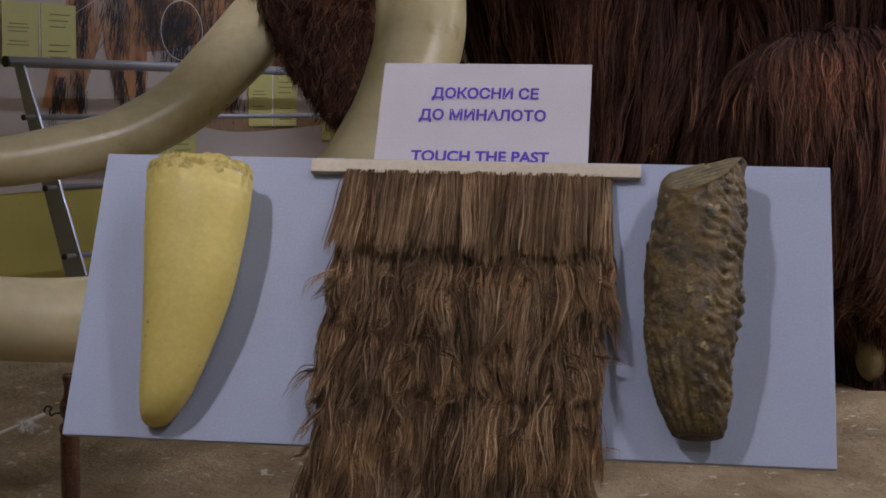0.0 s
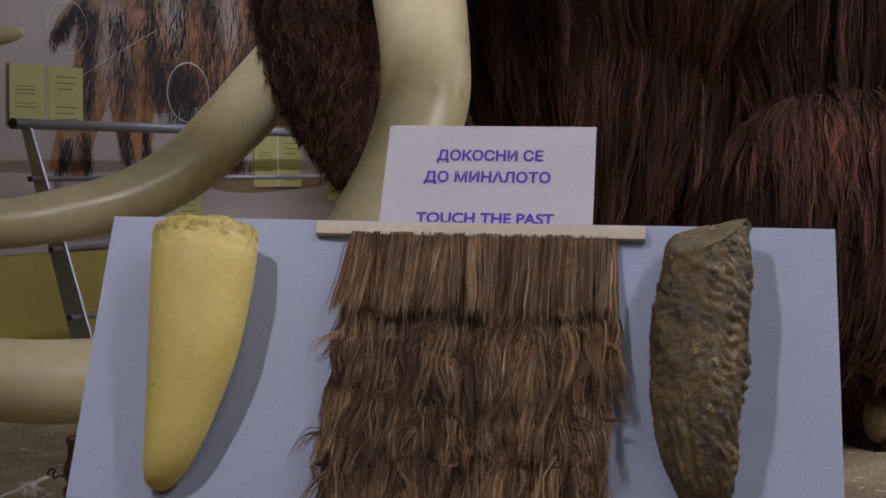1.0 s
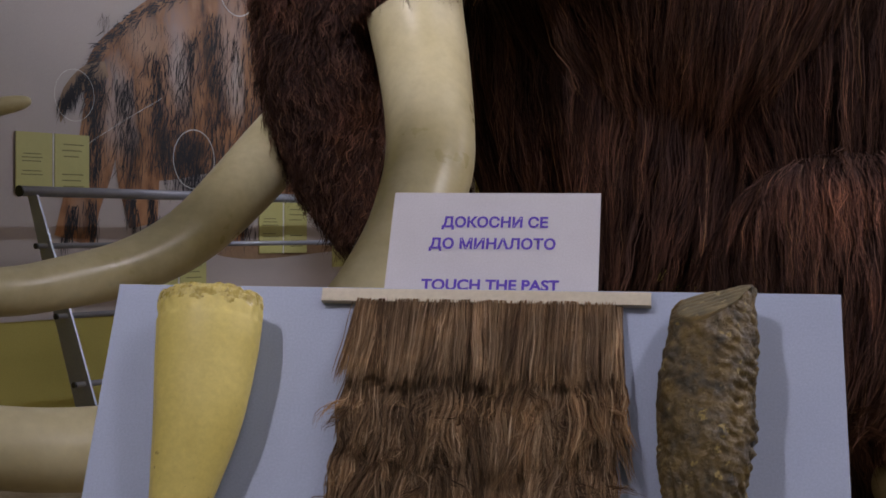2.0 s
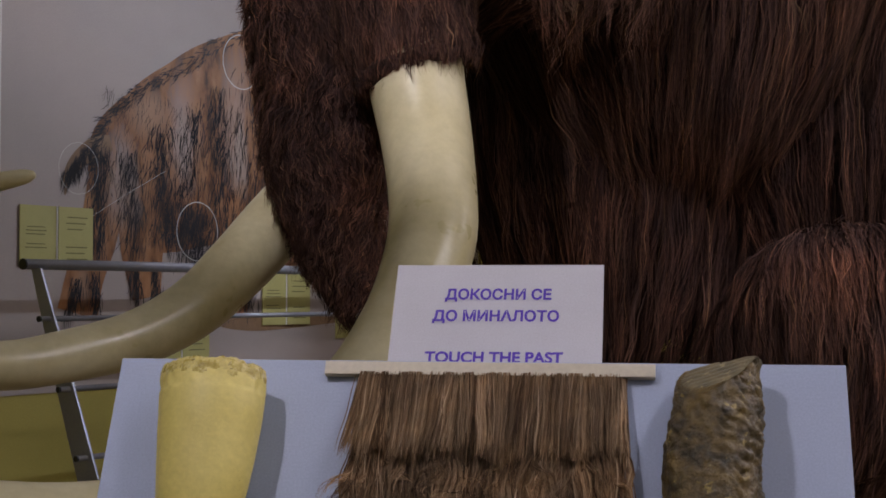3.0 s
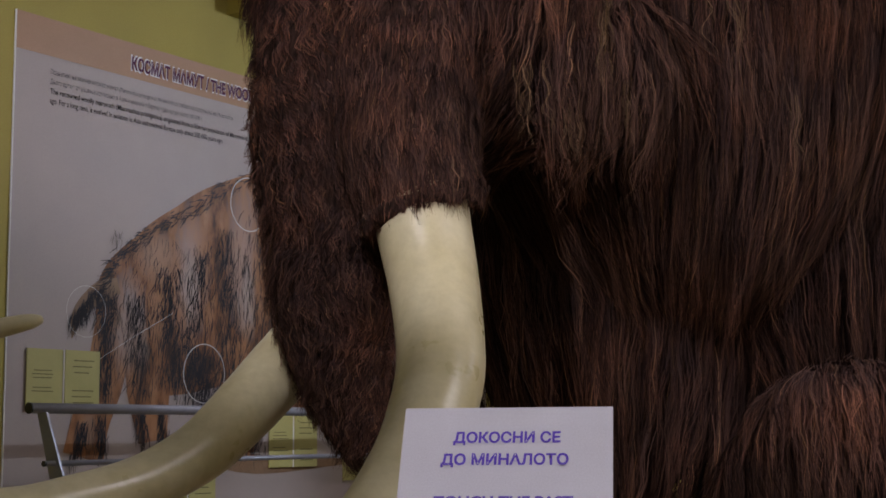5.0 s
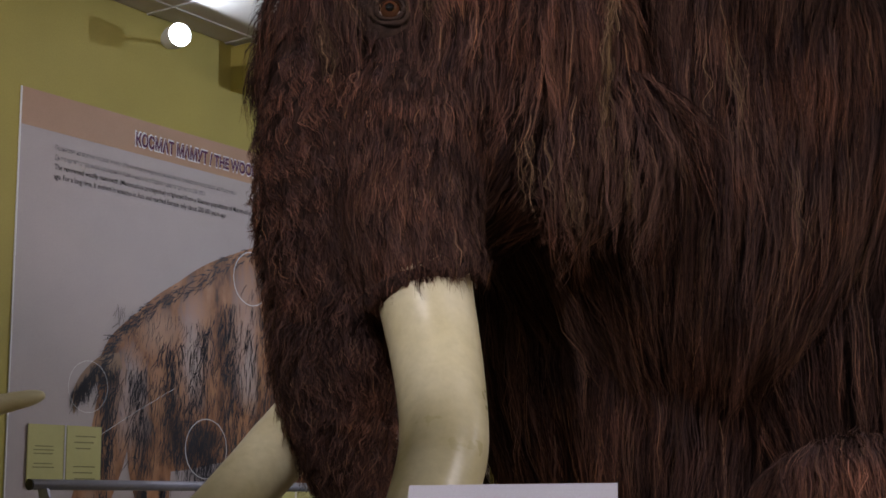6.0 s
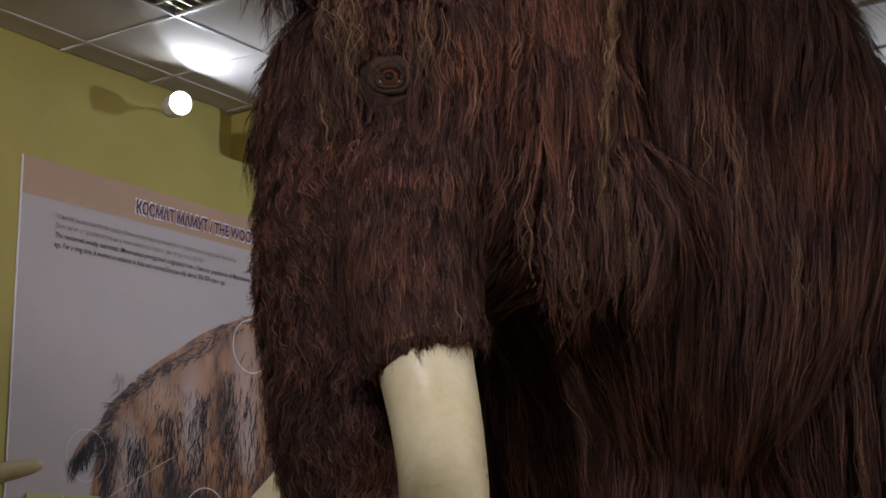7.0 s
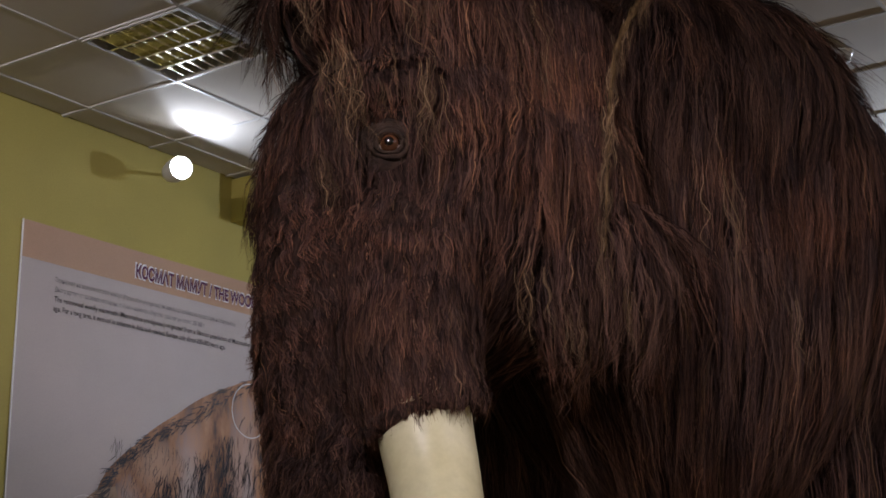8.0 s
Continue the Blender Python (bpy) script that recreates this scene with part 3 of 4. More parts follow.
def fur_strokes():
    """Thin dark pen strokes of the drawn coat."""
    rng = np.random.default_rng(3)
    verts, quads = [], []

    def stroke(s, z, length, slant, width):
        x = np.array([s, z])
        d = np.array([math.sin(slant), -math.cos(slant)])
        e = np.array([d[1], -d[0]])
        bow = rng.normal(0, 0.10) * length
        n = len(verts)
        for t, w in ((0, 0.5), (0.35, 1.0), (0.7, 0.7), (1.0, 0.05)):
            c = x + d * length * t + e * bow * t * (1 - t) * 2
            for k in (1, -1):
                a = c + e * k * w * width
                verts.append(on_poster(a[0], a[1], 0.0045))
        quads.extend([n + j * 2, n + j * 2 + 1, n + j * 2 + 3, n + j * 2 + 2] for j in range(3))
    back = glide([(0.58, 1.60), (0.605, 1.76), (0.714, 1.905), (0.927, 2.048), (1.215, 2.188), (1.523, 2.37), (2.0, 2.5)], 60)
    for s, z in back:
        for _ in range(1):
            stroke(s + rng.normal(0, 0.012), z + rng.uniform(-0.05, 0.02), rng.uniform(0.03, 0.08), rng.uniform(-1.5, -0.5), 0.0024)
    bands = [  # shaded bands of the coat: from, to, spread, strokes
        ((0.62, 1.70), (0.58, 1.15), 0.035, 300), ((0.80, 1.70), (0.86, 1.20), 0.05, 260), ((1.02, 1.85), (1.08, 1.25), 0.05, 320),
        ((1.28, 1.95), (1.22, 1.50), 0.045, 220), ((1.25, 1.45), (1.33, 1.15), 0.10, 520), ((1.45, 2.10), (1.52, 1.30), 0.06, 420), ((0.47, 1.05), (0.43, 0.88), 0.02, 90), ((0.58, 1.08), (0.59, 0.90), 0.02, 90),
        ((0.85, 1.15), (0.87, 0.96), 0.02, 90), ((1.0, 1.15), (1.0, 0.96), 0.02, 90), ((1.53, 1.15), (1.53, 0.88), 0.03, 120), ((1.70, 1.30), (1.72, 0.88), 0.04, 160),
        ((1.75, 2.3), (1.8, 1.3), 0.1, 400), ((0.54, 1.70), (0.40, 1.54), 0.022, 180), ((0.55, 1.40), (0.54, 1.20), 0.02, 120)]
    for a, b, spread, count in bands:
        for _ in range(int(count * 0.75)):
            t = rng.random()
            stroke(a[0] + (b[0] - a[0]) * t + rng.normal(0, spread), a[1] + (b[1] - a[1]) * t, rng.uniform(0.04, 0.13), rng.normal(-0.12, 0.22), rng.uniform(0.0012, 0.0036))
    for _ in range(900):
        stroke(rng.uniform(0.62, 1.8), rng.uniform(1.25, 2.0), rng.uniform(0.03, 0.08), rng.normal(-0.1, 0.25), 0.0013)
    mass = Mass()
    mass.add([tuple(v) for v in verts], quads)
    tagged(thing("pen_hatching", mass.mesh("pen_hatching", [DARKINK], False), "dark pen strokes of the drawn coat", parent=poster), kind="stuff")


fur_strokes()


def ring(s, z, r, thick=0.0035):
    bm = bmesh.new()
    n = 64
    rows = [[bm.verts.new(on_poster(s + (r + k) * math.cos(6.28319 * i / n), z + (r + k) * math.sin(6.28319 * i / n), 0.006)) for k in (-thick, thick)] for i in range(n)]
    for i in range(n):
        a, b = rows[i], rows[(i + 1) % n]
        bm.faces.new((a[0], a[1], b[1], b[0]))
    part("ring", bm, EDGE, poster, "thin white printed ring")


ring(1.300, 1.298, 0.156, 0.0022)
ring(0.470, 1.575, 0.125, 0.0010)
ring(1.640, 2.250, 0.150, 0.0022)
part("pointer_line", ribbon([(0.56, 1.347, 0.0009), (0.80, 1.475, 0.0009), (1.058, 1.603, 0.0009)], 6, 0.006), EDGE, poster, "thin white printed line")


def info_card(s0, s1, z0, z1):
    """A folded yellow-green card with small print on both leaves."""
    ob = base("info_card", Matrix.Translation(CORNER + Vector((0, 0, z0))) @ FACE @ Matrix.Translation((s0, 0, 0.0125)), "folded yellow-green question card fixed on the poster", "card", "question cards")
    w, h = s1 - s0, z1 - z0
    part("leaf", box((0, 0, 0), (w / 2 - 0.004, h, 0.006)), CARD, ob)
    part("leaf", box((w / 2 + 0.004, 0, 0), (w, h, 0.014)), CARD, ob)
    part("spine", box((w / 2 - 0.004, 0, 0), (w / 2 + 0.004, h, 0.010)), EDGE, ob, "pale fold")
    rows = [(0.06, 0.40, f, 0.016) for f in (0.30, 0.36, 0.52, 0.58, 0.64)] + [(0.60, 0.92, f, 0.018) for f in (0.12, 0.22, 0.32, 0.62, 0.72, 0.82)]
    for a, b, f, thick in rows:
        a, b = a + random.uniform(0, 0.04), b - random.uniform(0, 0.08)
        out = 0.0065 if a < 0.5 else 0.0145
        part("text_bar", box((w * a, h * f, out), (w * b, h * f + thick * h, out + 0.0006)), CARDINK, ob)


for card in ((0.111, 0.551, 1.095, 1.382), (1.822, 2.232, 0.790, 1.092), (0.977, 1.381, 0.630, 0.940), (2.489, 2.900, 0.700, 1.000)):
    info_card(*card)


# ------------------------------------------------------------ the steel barrier before the poster
def barrier():
    """Sloping flat legs that carry four tubes along the wall."""
    lo, hi = -0.103, 3.3
    ob = base("barrier", Matrix.Translation(CORNER) @ FACE @ Matrix.Translation((lo, 0, 0)), "grey steel barrier of sloping legs and tubes along the wall", "barrier")
    for n, z, r in ((0.300, 1.097, 0.0235), (0.408, 0.856, 0.0125), (0.536, 0.553, 0.0125), (0.651, 0.264, 0.0125)):
        tube = part("tube", rod([(0, z, n), ((hi - lo) / 2, z, n), (hi - lo, z, n)], r, 20), STEEL, ob, smooth=True)
        part("end_cap", rod([(-0.006, z, n), (0.0, z, n), (0.003, z, n)], r * 1.06, 20), BLACK, tube, "black end cap")
    for s in (0.055, 2.62, 3.25):
        bm = bmesh.new()
        ring_ = []
        for x in (s, s + 0.012):
            ring_.append([bm.verts.new((x, z, n)) for n, z in ((0.285, 1.080), (0.345, 1.080), (0.565, 0.56), (0.80, -0.02), (0.66, -0.02), (0.455, 0.56))])
        a, b = ring_
        bm.faces.new(a[::-1]), bm.faces.new(b)
        for i in range(6):
            bm.faces.new((a[i], a[(i + 1) % 6], b[(i + 1) % 6], b[i]))
        part("leg", bm, STEEL, ob, "flat sloping steel leg")


barrier()


# ------------------------------------------------------------ turned posts and rope round the sand
def rope_post():
    ob = base("rope_post", pose(-0.664, 2.80, -0.03), "short turned dark varnished wooden post with an iron hook", "post", "rope posts")
    part("shaft", lathe([(0.0185, 0.0), (0.0185, 0.335), (0.017, 0.340), (0.0195, 0.346), (0.0195, 0.358), (0.0125, 0.366), (0.0125, 0.372), (0.0175, 0.378), (0.0190, 0.392), (0.0180, 0.404), (0.0120, 0.414), (0.0100, 0.430), (0.0110, 0.442), (0.0135, 0.450), (0.0130, 0.458), (0.0040, 0.462)], 28), DARKWOOD, ob, smooth=True)
    hook = [(-0.016, -0.004, 0.383), (-0.026, -0.004, 0.383), (-0.034, -0.004, 0.378), (-0.037, -0.004, 0.386), (-0.033, -0.004, 0.394), (-0.042, -0.004, 0.396), (-0.047, -0.004, 0.388), (-0.044, -0.004, 0.379)]
    part("hook", rod(glide(hook, 4), 0.0022, 8), BLACK, ob, "black iron hook")
    return ob


post = rope_post()
copy_thing(post, pose(-1.95, 3.0, -0.03, 0, 0, 180))


def rope():
    """A sagging white cord with a frayed knot near the hook."""
    ob = base("rope", pose(-0.708, 2.796, 0.352), "white cotton rope with a frayed knot hooked to the post", "rope")
    a, b = Vector((0, 0, 0)), Vector((-1.197, 0.2, 0.0))
    pts = [a.lerp(b, t) - Vector((0, 0, 0.20 * 4 * t * (1 - t) * 0.75)) for t in [k / 24 for k in range(25)]]
    part("cord", rod(pts, 0.0035, 10), ROPE, ob, smooth=True)
    rng = np.random.default_rng(8)
    mass = Mass()
    m = 160
    roots = np.array((-0.036, 0.0, -0.022)) + rng.normal(0, 1, (m, 3)) * (0.009, 0.005, 0.005)
    ways = np.stack([rng.normal(0.1, 0.6, m), rng.normal(0, 0.4, m), rng.normal(-0.35, 0.5, m)], 1)
    locks(mass, roots, np.tile((0.0, -1.0, 0.0), (m, 1)), ways, rng.uniform(0.010, 0.022, m), np.full(m, 0.0016), rng, 0, 4, 0.2, 0.05)
    mass.add(*ball((-0.034, 0, -0.020), (0.010, 0.007, 0.007), 16, 10), 0)
    thing("knot", mass.mesh("knot", [ROPE]), "frayed white knot", parent=ob)


rope()


# ------------------------------------------------------------ the display board
BOARD_W, BOARD_H, BOARD_T = 1.05, 0.427, 0.012
BOARD_AT = Matrix.Translation((0.0428, 2.0561, 0.6823)) @ pose(0, 0, 0, 0, 0, -8.549) @ pose(0, 0, 0, -26.416, 0, 0) @ pose(0, 0, 0, 0, 0.1, 0)
# board's own axes: x along it, y away from the visitor, z up its face


def display_board():
    ob = base("display_board", BOARD_AT, "sloping blue-grey painted display board on trestle legs", "display board")
    part("panel", box((-BOARD_W / 2, 0, -BOARD_H / 2), (BOARD_W / 2, BOARD_T, BOARD_H / 2), 0.0015), BOARD, ob)
    back = BOARD_AT.inverted()
    for x in (-0.10, 0.14):
        top, foot = Vector((x, BOARD_T + 0.018, 0.10)), back @ (BOARD_AT @ Vector((x, BOARD_T + 0.018, -0.15)))
        foot = back @ Vector(((BOARD_AT @ foot).x, (BOARD_AT @ foot).y + 0.02, -0.02))
        part("leg", rod([top, top.lerp(Vector((x, BOARD_T + 0.018, -0.15)), 1.0), foot], 0.016), DARKWOOD, ob, "dark wooden support leg")
    return ob


display_board()


def strip():
    """The cream strip that clamps the hair along the board's upper edge."""
    bm = box((-0.211, -0.014, 0.1862), (0.263, -0.002, 0.2062), 0.001)
    me = bpy.data.meshes.new("clamp_strip")
    bm.to_mesh(me)
    bm.free()
    me.materials.append(STRIP)
    thing("clamp_strip", me, "cream wooden strip along the board's upper edge", "strip", at=BOARD_AT)


strip()


def sign():
    """A sheet of white card that stands behind the strip, leaning back with the board."""
    turn = Matrix.Translation((0.0909, 2.172, 0.8757)) @ pose(0, 0, 0, 0, 0, -8.91) @ pose(0, 0, 0, -31.5, 0, 0)
    ob = base("sign", turn, "white paper sign with violet bilingual lettering", "sign")
    part("sheet", box((-0.157, 0, -0.022), (0.157, 0.0015, 0.163)), PAPER, ob)
    up = pose(0, -0.0012, 0, 90, 0, 0)
    for text, x, z, w in (("ДОКОСНИ СЕ", -0.080, 0.1015, 0.160), ("ДО МИНАЛОТО", -0.0965, 0.0640, 0.189), ("TOUCH THE PAST", -0.1025, -0.0060, 0.203)):
        lettering("lettering", text, INK, ob, w, Matrix.Translation((x, 0, z)) @ up, bold=0.032, height=0.0180)
    return ob


sign()


def hair_sample():
    """Hanging tiers of brown hair down the middle of the board."""
    ob = base("hair_sample", BOARD_AT, "brown shaggy hair sample hanging in tiers down the board", "hair sample")
    rng = np.random.default_rng(5)
    tiers = [  # root height, tip height, left, right, locks
        (0.190, 0.050, -0.152, 0.214, 210), (0.100, -0.060, -0.152, 0.208, 200),
        (0.000, -0.152, -0.152, 0.204, 200), (-0.090, -0.270, -0.160, 0.200, 200), (-0.180, -0.42, -0.160, 0.198, 200)]
    for level, (top, low, left, right, n) in enumerate(tiers):
        mass = Mass()
        wild = level > 0
        x = left + (right - left) * (np.arange(n) + rng.uniform(0, 1, n)) / n
        rise = rng.uniform(0.002, 0.020, n)
        roots = np.stack([x, -0.003 - 0.5 * rise, top + rng.uniform(-0.02, 0.01, n) * wild], 1)
        edge = (x - (left + right) / 2) / (right - left) * 2
        lean = np.array([0.09 * noise.noise(Vector((a * 16, level * 3.7, 0))) for a in x]) * (1 + 2.0 * wild)
        ways = np.stack([lean + 0.03 * wild * edge ** 3 + rng.normal(0, 0.035, n), rng.normal(0, 0.02, n), np.full(n, -1.0)], 1)
        normals = np.tile((0.0, -1.0, 0.0), (n, 1))
        long = (top - low) * rng.uniform(0.86, 1.06, n) * np.array([1 + (0.10 + 0.2 * wild) * noise.noise(Vector((a * 11, 5 + level * 2.3, 0))) for a in x])
        locks(mass, roots, normals, ways, long, rng.uniform(0.0008, 0.0022, 6000), rng, 0, 8, 0.30, 0.012 + 0.040 * wild, kids=34, spread=0.0048, pinch=0.22 + 0.23 * wild, fuzz=0.010 + 0.020 * wild, fall=0.05, blunt=7.0)
        if wild:  # loose curled ends
            m = 130
            r2 = np.stack([rng.uniform(left, right, m), np.full(m, -0.026), rng.uniform(low + 0.03, top - 0.04, m)], 1)
            w2 = np.stack([rng.normal(0, 0.6, m), rng.normal(-0.12, 0.12, m), np.full(m, -0.8)], 1)
            locks(mass, r2, normals[:m], w2, rng.uniform(0.035, 0.085, m), rng.uniform(0.0008, 0.002, 3000), rng, 0, 10, 0.2, 0.20, kids=16, spread=0.004, pinch=0.35, fuzz=0.045)
        if level < 4:  # woven backing
            gx = np.linspace(left + 0.006, right - 0.006, 24)
            gz = np.array([top, (top + low) / 2, max(low + 0.03, -0.25)])
            v = [(a, -0.003 - 0.003 * math.sin(a * 90) ** 2, b) for b in gz for a in gx]
            i, k = np.meshgrid(np.arange(2), np.arange(23), indexing="ij")
            mass.add(v, np.stack([i * 24 + k, i * 24 + k + 24, i * 24 + k + 25, i * 24 + k + 1], -1), 1)
        thing("tier", mass.mesh("tier", [HAIR, HIDE]), parent=ob)


hair_sample()


def loft(rings, seg, relief):
    """Rings of (height, left, right, front, back) closed into a skin; relief moves a vert out along its ring."""
    verts = []
    for i, (z, x0, x1, y0, y1) in enumerate(rings):
        cx, rx, cy, ry = (x0 + x1) / 2, (x1 - x0) / 2, (y0 + y1) / 2, (y1 - y0) / 2
        for k in range(seg):
            a = 2 * math.pi * k / seg
            d = 1 + relief(i / (len(rings) - 1), a, z)
            verts.append((cx + rx * math.cos(a) * d, cy + ry * math.sin(a) * d, z))
    i, k = np.meshgrid(np.arange(len(rings) - 1), np.arange(seg), indexing="ij")
    k2 = (k + 1) % seg
    return np.array(verts), np.stack([i * seg + k, i * seg + k2, (i + 1) * seg + k2, (i + 1) * seg + k], -1).reshape(-1, 4)


def tusk_piece():
    """A yellow cast of a tusk end, broken and rough across its top."""
    shape = [  # height, left, right, depth
        (-0.200, -0.394, -0.388, 0.004), (-0.196, -0.404, -0.372, 0.018), (-0.184, -0.409, -0.358, 0.034), (-0.158, -0.411, -0.340, 0.050), (-0.105, -0.4135, -0.319, 0.066),
        (-0.010, -0.4205, -0.293, 0.086), (0.080, -0.430, -0.2835, 0.096), (0.130, -0.436, -0.2835, 0.098), (0.163, -0.439, -0.2845, 0.096)]
    line, seg = glide(shape, 14), 128
    rings = [(z, a, b, -0.006 - d, -0.006) for z, a, b, d in line]

    def relief(t, a, z):
        p = Vector((math.cos(a), math.sin(a), z * 9))
        return 0.02 * noise.noise(p * 1.3) + 0.008 * noise.noise(p * 4) + (0.035 * noise.noise(p * 6) - 0.012 if t > 0.88 else 0)
    v, q = loft(rings, seg, relief)
    mass, rough = Mass(), Mass()
    cut = np.array([v[j[0], 2] + 0.012 * noise.noise(Vector(v[j[0]]) * 38) + 0.010 * noise.noise(Vector(v[j[0]]) * 90) > 0.152 for j in q])
    mass.add(v, q[~cut], 0)
    rough.add(v, q[cut], 0)
    # broken top: rings drawn in to a pitted hollow
    top = v[-seg:]
    mid = top.mean(0)
    caps = [top]
    for k, (shrink, up) in enumerate(((0.97, 0.007), (0.90, 0.012), (0.78, 0.010), (0.62, 0.006), (0.45, 0.008), (0.25, 0.005), (0.02, 0.006))):
        ring = mid + (top - mid) * shrink
        for p in ring:
            s = Vector(p * 55)
            p[2] += up + 0.006 * noise.noise(s) + 0.005 * noise.noise(s * 2.7)
        caps.append(ring)
    cv = np.concatenate(caps)
    i, k = np.meshgrid(np.arange(len(caps) - 1), np.arange(seg), indexing="ij")
    k2 = (k + 1) % seg
    rough.add(cv, np.stack([i * seg + k, i * seg + k2, (i + 1) * seg + k2, (i + 1) * seg + k], -1), 0)
    ob = base("tusk_cast", BOARD_AT, "yellow resin tusk tip cast with a broken rim on the board", "tusk cast")
    thing("shaft", mass.mesh("shaft", [BONE]), parent=ob)
    thing("rim", rough.mesh("rim", [RIM]), "rough pitted broken rim", parent=ob)


tusk_piece()


def molar():
    """A long ridged molar cast: plates stand as ribs round its sides, the crown is ground to a slope on top."""
    shape = [  # height, left, right, depth
        (-0.182, 0.322, 0.366, 0.030), (-0.176, 0.310, 0.379, 0.050), (-0.130, 0.290, 0.386, 0.072), (-0.070, 0.277, 0.390, 0.088),
        (-0.010, 0.272, 0.400, 0.096), (0.060, 0.274, 0.404, 0.100), (0.120, 0.281, 0.405, 0.100), (0.170, 0.290, 0.405, 0.096), (0.215, 0.300, 0.404, 0.090)]
    line = glide(shape, 24)
    rings = [(z - 0.10 * d, a, b, -0.006 - d, -0.006) for z, a, b, d in line]

    def relief(t, a, z):
        u = math.cos(a)
        p = Vector((u * 1.2, math.sin(a) * 1.2, z * 14))
        diag = z + 0.050 * u + 0.016 * noise.noise(p * 1.7)
        groove = 1 - abs(math.sin(math.pi * diag / 0.0185)) ** 0.6
        right = min(1.0, max(0.0, (u + 0.30) / 0.8)) + 0.3 * min(1.0, max(0.0, (-u - 0.35) / 0.4))
        upright = (1 - abs(math.sin(a * 9.5 + 1.2 * z * 9)) ** 0.5) * min(1.0, max(0.0, (-0.055 - z) / 0.05)) * min(1.0, max(0.0, (0.15 - u) / 0.3))
        lumps = 0.09 * noise.noise(p * 0.9) + 0.07 * noise.noise(p * 3.1) + 0.05 * noise.noise(p * 6.5) + 0.03 * noise.noise(p * 14)
        return lumps - 0.13 * groove * right * max(0.15, 0.6 + 1.2 * noise.noise(p * 1.9)) * (1 - 0.7 * min(1.0, upright * 3)) - 0.20 * upright
    seg = 144
    v, q = loft(rings, seg, relief)

    def ground_off(x, y):
        return np.minimum(0.102 + (x - 0.280) * 0.50 + (y + 0.105) * 1.0, 0.187 + (x - 0.280) * 0.06)
    v[:, 2] = np.minimum(v[:, 2], ground_off(v[:, 0], v[:, 1]))
    body, crown = Mass(), Mass()
    body.add(v, q, 0)
    low = v[:seg]
    mid = low.mean(0)
    cv = np.concatenate([low] + [mid + (low - mid) * k - np.array((0, 0, u)) for k, u in ((0.8, 0.002), (0.5, 0.003), (0.03, 0.003))])
    i, k = np.meshgrid(np.arange(3), np.arange(seg), indexing="ij")
    k2 = (k + 1) % seg
    body.add(cv, np.stack([(i + 1) * seg + k, (i + 1) * seg + k2, i * seg + k2, i * seg + k], -1), 0)
    # the worn crown: fine parallel enamel ridges across the slope
    top, steps = v[-seg:], 36
    mid = top.mean(0)
    cv = np.concatenate([mid + (top - mid) * (1 - 0.97 * k / steps) for k in range(steps + 1)])
    wave = np.array([noise.noise(Vector(c) * 45) for c in cv])
    ridge = np.abs(np.sin((cv[:, 1] + 0.25 * cv[:, 0] + 0.003 * wave) * math.pi / 0.0088)) ** 0.7
    inward = np.minimum(1.0, np.repeat(np.arange(steps + 1), seg) / 4)
    cv[:, 2] = ground_off(cv[:, 0], cv[:, 1]) + inward * (0.0036 * ridge - 0.0012 + 0.0015 * wave)
    i, k = np.meshgrid(np.arange(steps), np.arange(seg), indexing="ij")
    k2 = (k + 1) % seg
    crown.add(cv, np.stack([i * seg + k, i * seg + k2, (i + 1) * seg + k2, (i + 1) * seg + k], -1), 0)
    ob = base("molar_cast", BOARD_AT, "dark brown ridged molar cast with worn crown, fixed on the board", "molar cast")
    thing("root", body.mesh("root", [MOLAR]), parent=ob)
    thing("crown", crown.mesh("crown", [CROWN]), "ground crown with fine parallel ridges", parent=ob)


molar()

# ------------------------------------------------------------ the mammoth model: one mesh
# bulges: centre, half sizes, hair length, locks, style
BULGES = [
    ("head", (-0.02, 4.88, 2.46), (0.60, 0.58, 0.62), 0.20, 3200, "face"),
    ("dome", (0.07, 4.98, 3.00), (0.51, 0.52, 0.46), 0.42, 2200, "mane"),
    ("cheek", (0.34, 4.86, 2.48), (0.34, 0.40, 0.46), 0.34, 2000, "mane"),
    ("jaw", (0.45, 4.76, 2.20), (0.33, 0.27, 0.24), 0.36, 1300, "mane"),
    ("ear", (0.40, 4.56, 2.66), (0.16, 0.08, 0.52), 0.26, 1100, "mane"),
    ("brow", (-0.15, 4.40, 2.70), (0.22, 0.10, 0.07), 0.12, 300, "mane"),
    ("topknot", (-0.20, 4.72, 3.12), (0.38, 0.34, 0.20), 0.30, 1000, "mane"),
    ("shoulder", (0.92, 5.48, 2.46), (0.86, 0.66, 1.02), 0.38, 5200, "flank"),
    ("hump", (0.94, 5.34, 2.86), (0.62, 0.60, 0.54), 0.38, 3200, "flank"),
    ("chest", (0.70, 5.72, 1.55), (0.62, 0.42, 0.85), 0.45, 2000, "flank"),
    ("belly", (1.70, 5.95, 1.75), (0.95, 0.75, 0.90), 0.45, 2600, "flank"),
    ("rump", (2.45, 6.30, 1.95), (1.05, 1.0, 1.0), 0.38, 1500, "flank"),
    ("forearm", (1.43, 5.02, 0.72), (0.45, 0.42, 0.46), 0.32, 3000, "flank"),
]
